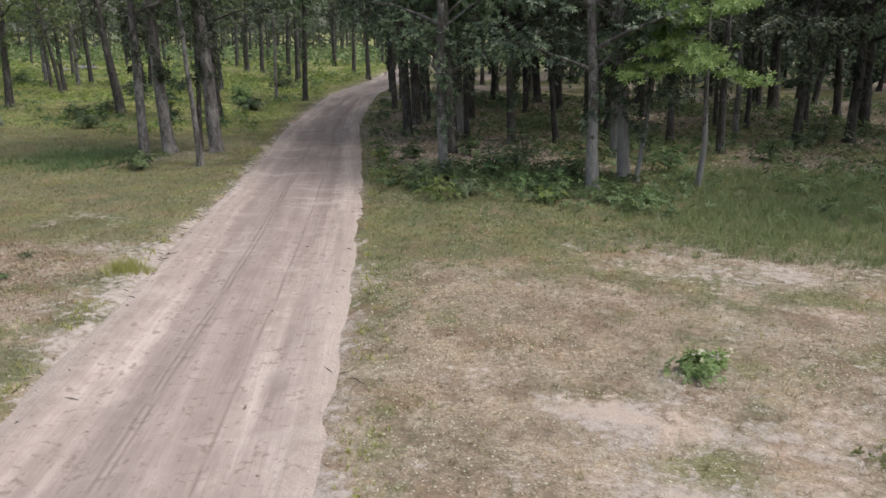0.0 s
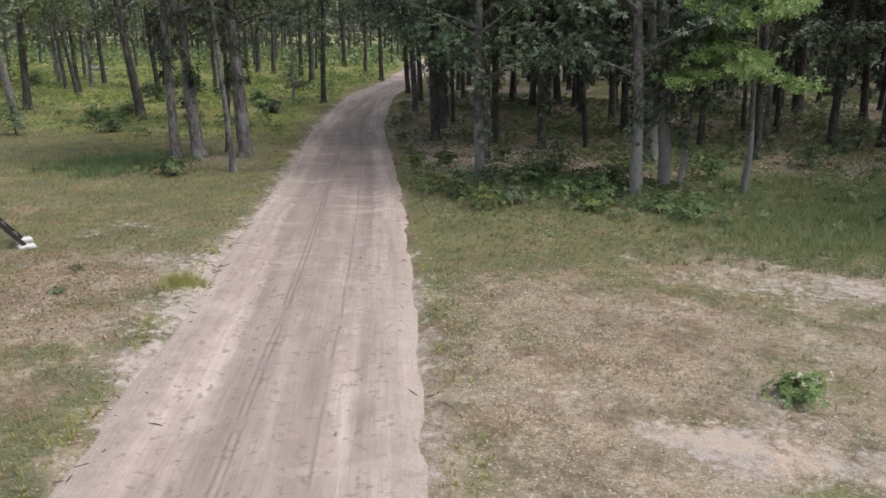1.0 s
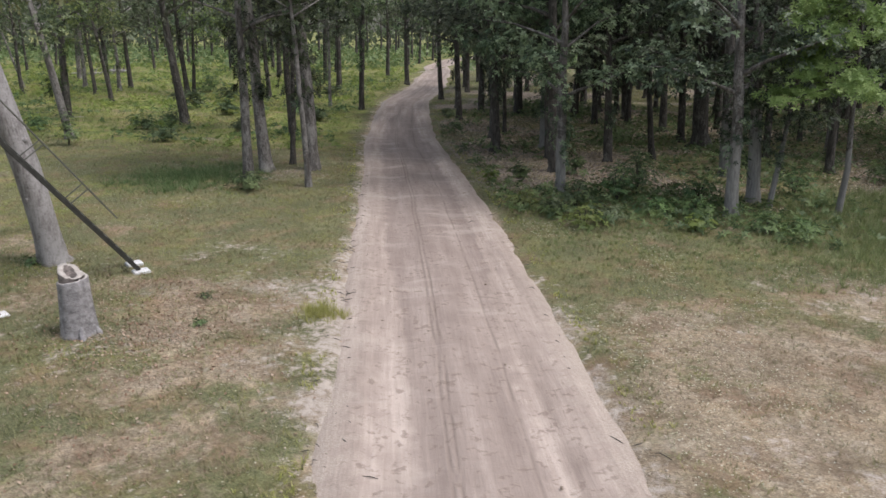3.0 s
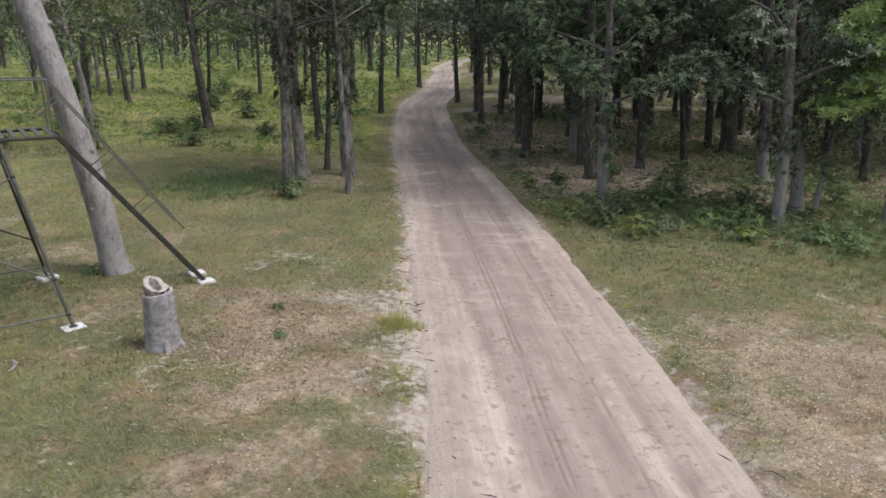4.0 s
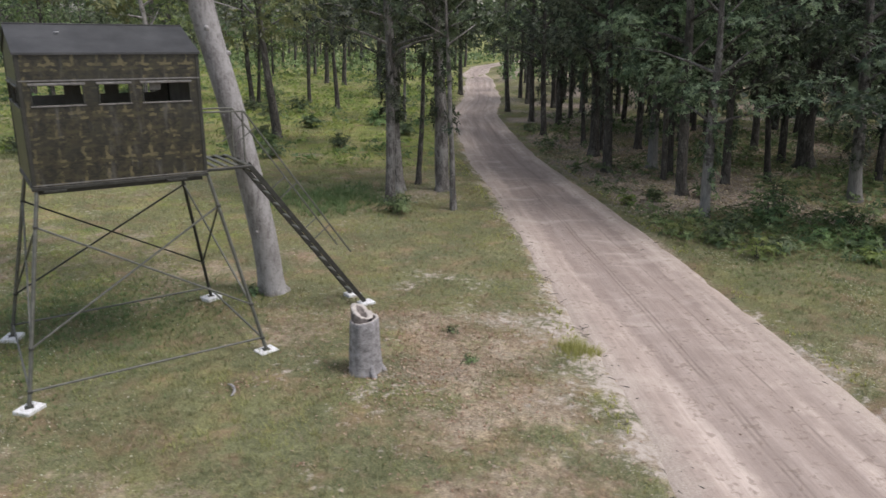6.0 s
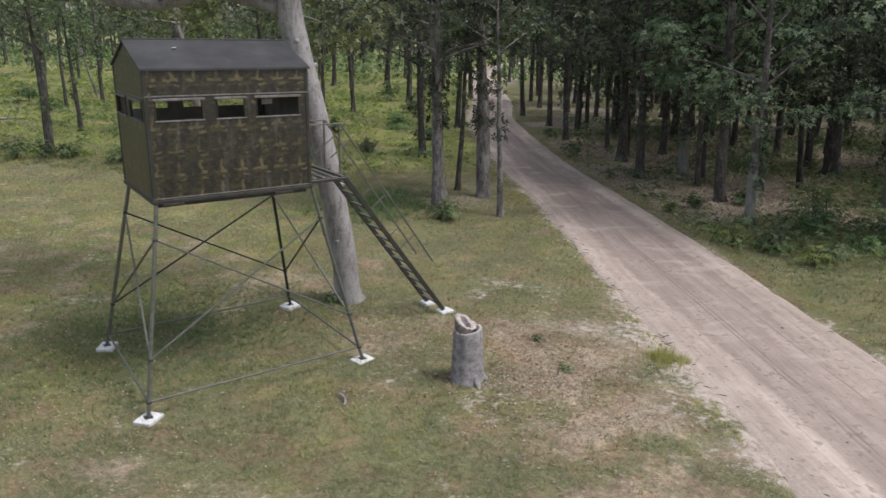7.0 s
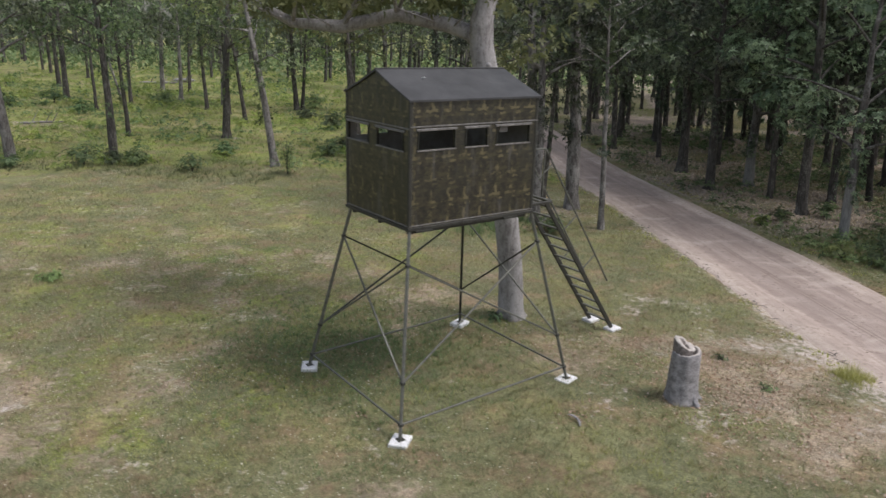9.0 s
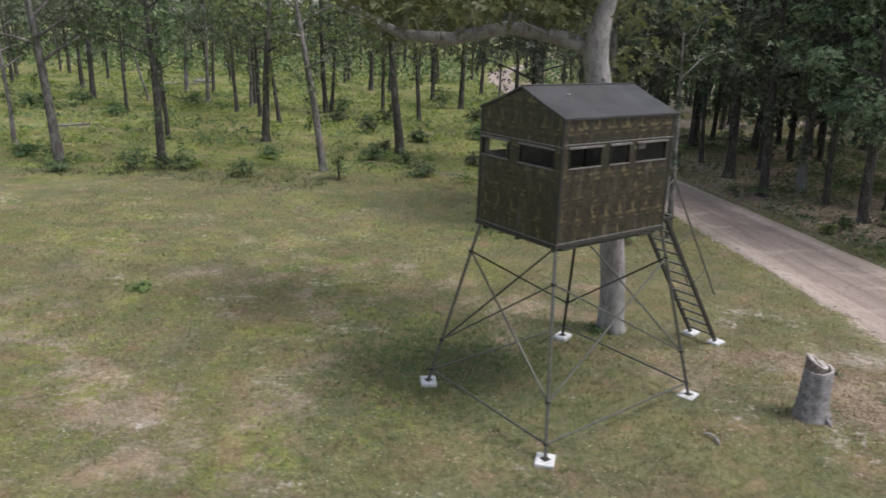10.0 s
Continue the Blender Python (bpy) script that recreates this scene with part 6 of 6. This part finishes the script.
    blades("grass_clump", cx, cy, 0.10 + 0.26 * r.random(110) * np.exp(-((cx + 2.62) / 0.3) ** 2), 0.007, 13, CLUMP_GREEN, "yellow-green grass clump beside the road", 73, 0.35, True)


build_grass()


def build_weeds():
    """Broad-leaved weeds and ferns of the open field, and low growth in the shaded wood."""
    for name, box, n, per, size, tall, mat_, label, seed, side in (("field_weeds", (-75, -8, 25, 95), 3100, 6, 0.145, 0.30, FERN_LEAF, "bright green weeds and ferns of the open field", 71, -1), ("dark_field_weeds", (-70, -8, 26, 80), 900, 7, 0.13, 0.36, DARK_SHRUB, "darker leafy weeds of the open field", 74, -2), ("wood_undergrowth", (-6, 24, 17.5, 50), 2600, 5, 0.125, 0.30, SHRUB_LEAF, "scattered low green growth under the oaks", 72, 1)):
        x, y, r = scatter(n * 3, *box, seed)
        z = zones(x, y)
        d = off_road(x, y) * (1 if side > 0 else -1)
        if side == -1:
            ok = (z[4] > 0.4) & (d > 2.8) & (fbm(x, y, 3.4, 75) + 0.10 * r.random(len(x)) + 0.06 * step(38, 60, y) > 0.565)
        elif side == -2:
            ok = (z[4] > 0.4) & (d > 3.5) & (fbm(x, y, 4.2, 79) + 0.10 * r.random(len(x)) > 0.60)
        else:
            ok = (z[3] > 0.05) & (d > 2.2) & (fbm(x, y, 3.0, 76) + 0.5 * r.random(len(x)) + 0.70 * spot(x, y, 2.6, 20.4, 4.4, 2.2) > 0.80)
        x, y = x[ok][:n], y[ok][:n]
        k = len(x)
        h = tall * r.uniform(0.4, 1.3, k)
        off = r.normal(0, 0.17, (k * per, 2))
        c = np.column_stack([np.repeat(x, per) + off[:, 0], np.repeat(y, per) + off[:, 1], np.repeat(h, per) * r.random(k * per) ** 0.7 + 0.03])
        v, q = rosettes(c, np.column_stack([off * 3, np.ones(k * per)]), size * r.uniform(0.6, 1.4, k * per), r, 5, 0.40)
        tagged(new(name, mesh_of(name, v, q, mat_)), label, "undergrowth", kind="stuff")


build_weeds()


def build_small():
    # tiny white flowers in the turf
    x, y, r = scatter(150000, -28, 12, 4, 24, 81)
    g, l, b, woods, field = zones(x, y)
    d = np.abs(off_road(x, y))
    patch = fbm(x, y, 3.0, 82)
    m = (d > HALF + 0.4) & (woods < 0.1) & (patch > 0.40) & (r.random(len(x)) < (0.85 * step(0.40, 0.58, patch) + 0.1) * np.where(x > 0, 1.0, 0.26)) & ((x > 0) | (x < -8) | (y < 9.0))
    c = np.column_stack([x[m], y[m], height(x[m], y[m]) + 0.06 + 0.06 * r.random(m.sum())])
    v, q = leaf_quads(c, r.uniform(0.016, 0.030, m.sum()), r.uniform(0.014, 0.026, m.sum()), r, 0.8)
    tagged(new("white_flowers", mesh_of("white_flowers", v, q, PETAL)), "tiny white flowers scattered in the turf", "flowers", kind="stuff")
    # blossoms of the flowering weed
    for i in range(9):
        a = i * 2.4
        z0 = 0.24 + 0.04 * (i % 3)
        c = np.repeat(np.array([[6.7 + 0.28 * math.cos(a) * (0.4 + 0.07 * i), 9.55 + 0.26 * math.sin(a) * (0.4 + 0.07 * i), z0]]), 6, 0) + r.normal(0, 0.014, (6, 3))
        v, q = leaf_quads(c, 0.045, 0.035, r, 0.8)
        weed = next(o for o in scene.collection.objects if o.name == "flowering_weed")
        part("blossom", mesh_of("blossom", v - np.array(weed.matrix_basis.translation), q, PETAL), weed, "white blossom")
    # fallen leaves: round the stump, under the pale oak, in the wood, by the group of oaks
    xs, ys = [], []
    for cx, cy, sx, sy, n in ((-4.7, 10.3, 1.0, 0.9, 1500), (-4.0, 7.8, 1.2, 1.6, 600), (-5.6, 12.0, 1.3, 0.7, 900), (-6.0, 9.6, 0.9, 0.8, 250), (-8.2, 12.3, 1.2, 0.7, 200), (-8.5, 23.4, 2.2, 1.6, 600), (-13.5, 28.6, 3.0, 0.8, 700), (-7.6, 9.1, 0.14, 0.10, 60), (-10.95, 8.35, 0.12, 0.08, 30), (-14.2, 9.0, 0.25, 0.2, 40)):
        xs.append(cx + r.normal(0, sx, n))
        ys.append(cy + r.normal(0, sy, n))
    near = (np.concatenate(xs), np.concatenate(ys), 1.0, "fallen_leaves", LITTER, "brown fallen oak leaves on the ground")
    wx, wy = r.uniform(-6, 22, 56000), r.uniform(18, 46, 56000)
    keep = (zones(wx, wy)[1] > 0.18) & (off_road(wx, wy) > 2.2)
    for x, y, grown, name, mat_, label in (near, (wx[keep], wy[keep], 2.0, "wood_litter", WOOD_LITTER, "pale brown leaf litter under the shaded oaks")):
        m = np.abs(off_road(x, y)) > HALF
        x, y = x[m], y[m]
        c = np.column_stack([x, y, height(x, y) + 0.008 + 0.012 * r.random(len(x))])
        L = r.uniform(0.024, 0.062, len(x)) * grown
        v, q = leaf_quads(c, L, L * 0.6, r, 0.86)
        tagged(new(name, mesh_of(name, v, q, mat_)), label, "leaf litter", kind="stuff")
    # a few small weeds among them
    for wx, wy in ((-4.35, 10.75), (-4.9, 11.95)):
        bush(wx, wy, 0.12, 0.05, 30, 0.045, SHRUB_LEAF, "weed", "small green weed among fallen leaves", "low weeds")


build_small()


def lumps(name, x, y, size, mat_, label, seed, category):
    """Small uneven lumps lying on the ground, joined."""
    r = np.random.default_rng(seed)
    bm = bmesh.new()
    bmesh.ops.create_icosphere(bm, subdivisions=1, radius=1)
    bv = np.array([v.co[:] for v in bm.verts])
    bf = np.array([[v.index for v in f.verts] for f in bm.faces])
    bm.free()
    n, k = len(x), len(bv)
    v = bv[None] * (1 + 0.22 * r.normal(size=(n, k, 1))) * (size[:, None, None] * np.array([1.0, 1.0, 0.6]) * r.uniform(0.7, 1.3, (n, 1, 3)))
    z = np.maximum(height(x, y), np.where(np.abs(off_road(x, y)) < HALF, -0.035, -1.0))
    v = v + np.column_stack([x, y, z + size * 0.25])[:, None]
    f = (bf[None] + (np.arange(n) * k)[:, None, None]).reshape(-1, 3)
    return tagged(new(name, mesh_of(name, v.reshape(-1, 3), f, mat_, smooth=True)), label, category, kind="stuff")


def build_clods():
    r = np.random.default_rng(91)
    y = r.uniform(4, 36, 5200)
    y = y[fbm(y, 0 * y, 1.4, 94) * r.uniform(0.6, 1.4, len(y)) > 0.58]
    off = np.where(r.random(len(y)) < 0.62, -1, 1) * (HALF + 0.02 + r.normal(0, 0.24, len(y)))
    x = road_x(y) + off * np.sqrt(1 + np.interp(y, _yy, _slope) ** 2)
    lumps("sand_clods", x, y, 0.006 + 0.015 * r.random(len(y)) ** 4, CLOD, "crumbling pale sand along the road's sides", 92, "sand")
    y = r.uniform(5, 30, 110)
    x = road_x(y) + r.uniform(-1.5, 1.5, len(y)) * 1.03
    lumps("road_clods", x, y, 0.007 + 0.016 * r.random(len(y)) ** 2, CLOD_DARK, "small dark clods on the road", 93, "clods")
    # broken twigs strewn along the verges
    n = 150
    y = r.uniform(5, 24, n)
    x = road_x(y) + np.where(r.random(n) < 0.75, -1, 1) * (HALF + r.normal(-0.02, 0.22, n)) * 1.03
    bits = []
    for a, b in zip(x, y):
        z = max(float(height(a, b)), -0.035) + 0.012
        t, L = r.uniform(0, math.pi), r.uniform(0.03, 0.13)
        d = np.array([math.cos(t), math.sin(t), 0.05])
        bits.append(tube([[a, b, z] - d * L, [a, b, z + 0.012] + r.normal(0, 0.012, 3), [a, b, z] + d * L], [0.003, 0.007, 0.002], 5))
    v, q = joined(bits)
    tagged(new("verge_twigs", mesh_of("verge_twigs", v, q, BARK_DARK)), "broken dark twigs strewn along the road", "twigs", kind="stuff")


build_clods()


def fallen_log(x, y, turn, length, rad):
    t = new("fallen_log")
    t.matrix_basis = pose(x, y, float(height(x, y)), 0, 0, turn)
    tagged(t, "bleached fallen log lying in the field", "log", group="fallen wood")
    s = np.linspace(-length / 2, length / 2, 8)
    r = np.random.default_rng(int(abs(x * 10)))
    pts = np.column_stack([s, np.cumsum(r.normal(0, 0.06, 8)), rad + np.abs(np.cumsum(r.normal(0, 0.02, 8)))])
    v, q = tube(pts, rad * np.array([0.05, 1, 1.05, 0.95, 0.9, 0.8, 0.7, 0.05]), 9)
    part("trunk", mesh_of("trunk", v, q, BARK_PALE, smooth=True), t)
    for k in (2, 4, 5):
        v, q = tube(np.linspace(pts[k], pts[k] + np.array([0.4, r.normal(0, 0.5), 0.7]), 3), rad * np.array([0.4, 0.3, 0.08]), 6)
        part("branch", mesh_of("branch", v, q, BARK_PALE, smooth=True), t)


def stick(x, y, turn):
    t = new("bent_stick")
    t.matrix_basis = pose(x, y, float(height(x, y)) + 0.02, 0, 0, turn)
    tagged(t, "short bleached bent stick lying in the grass", "stick")
    a = np.linspace(-0.9, 1.1, 8)
    v, q = tube(np.column_stack([0.17 * np.cos(a) - 0.12, 0.20 * np.sin(a), 0.03 + 0.02 * np.sin(2 * a)]), [0.006, 0.016, 0.02, 0.021, 0.02, 0.018, 0.014, 0.005], 8)
    part("wood", mesh_of("wood", v, q, STUMP_WOOD, smooth=True), t)


stick(-7.62, 8.88, 30)
fallen_log(-50.0, 69.6, 29, 4.6, 0.13)
fallen_log(-48.9, 72.4, 12, 2.4, 0.24)
fallen_log(-39.0, 37.6, 35, 2.6, 0.07)
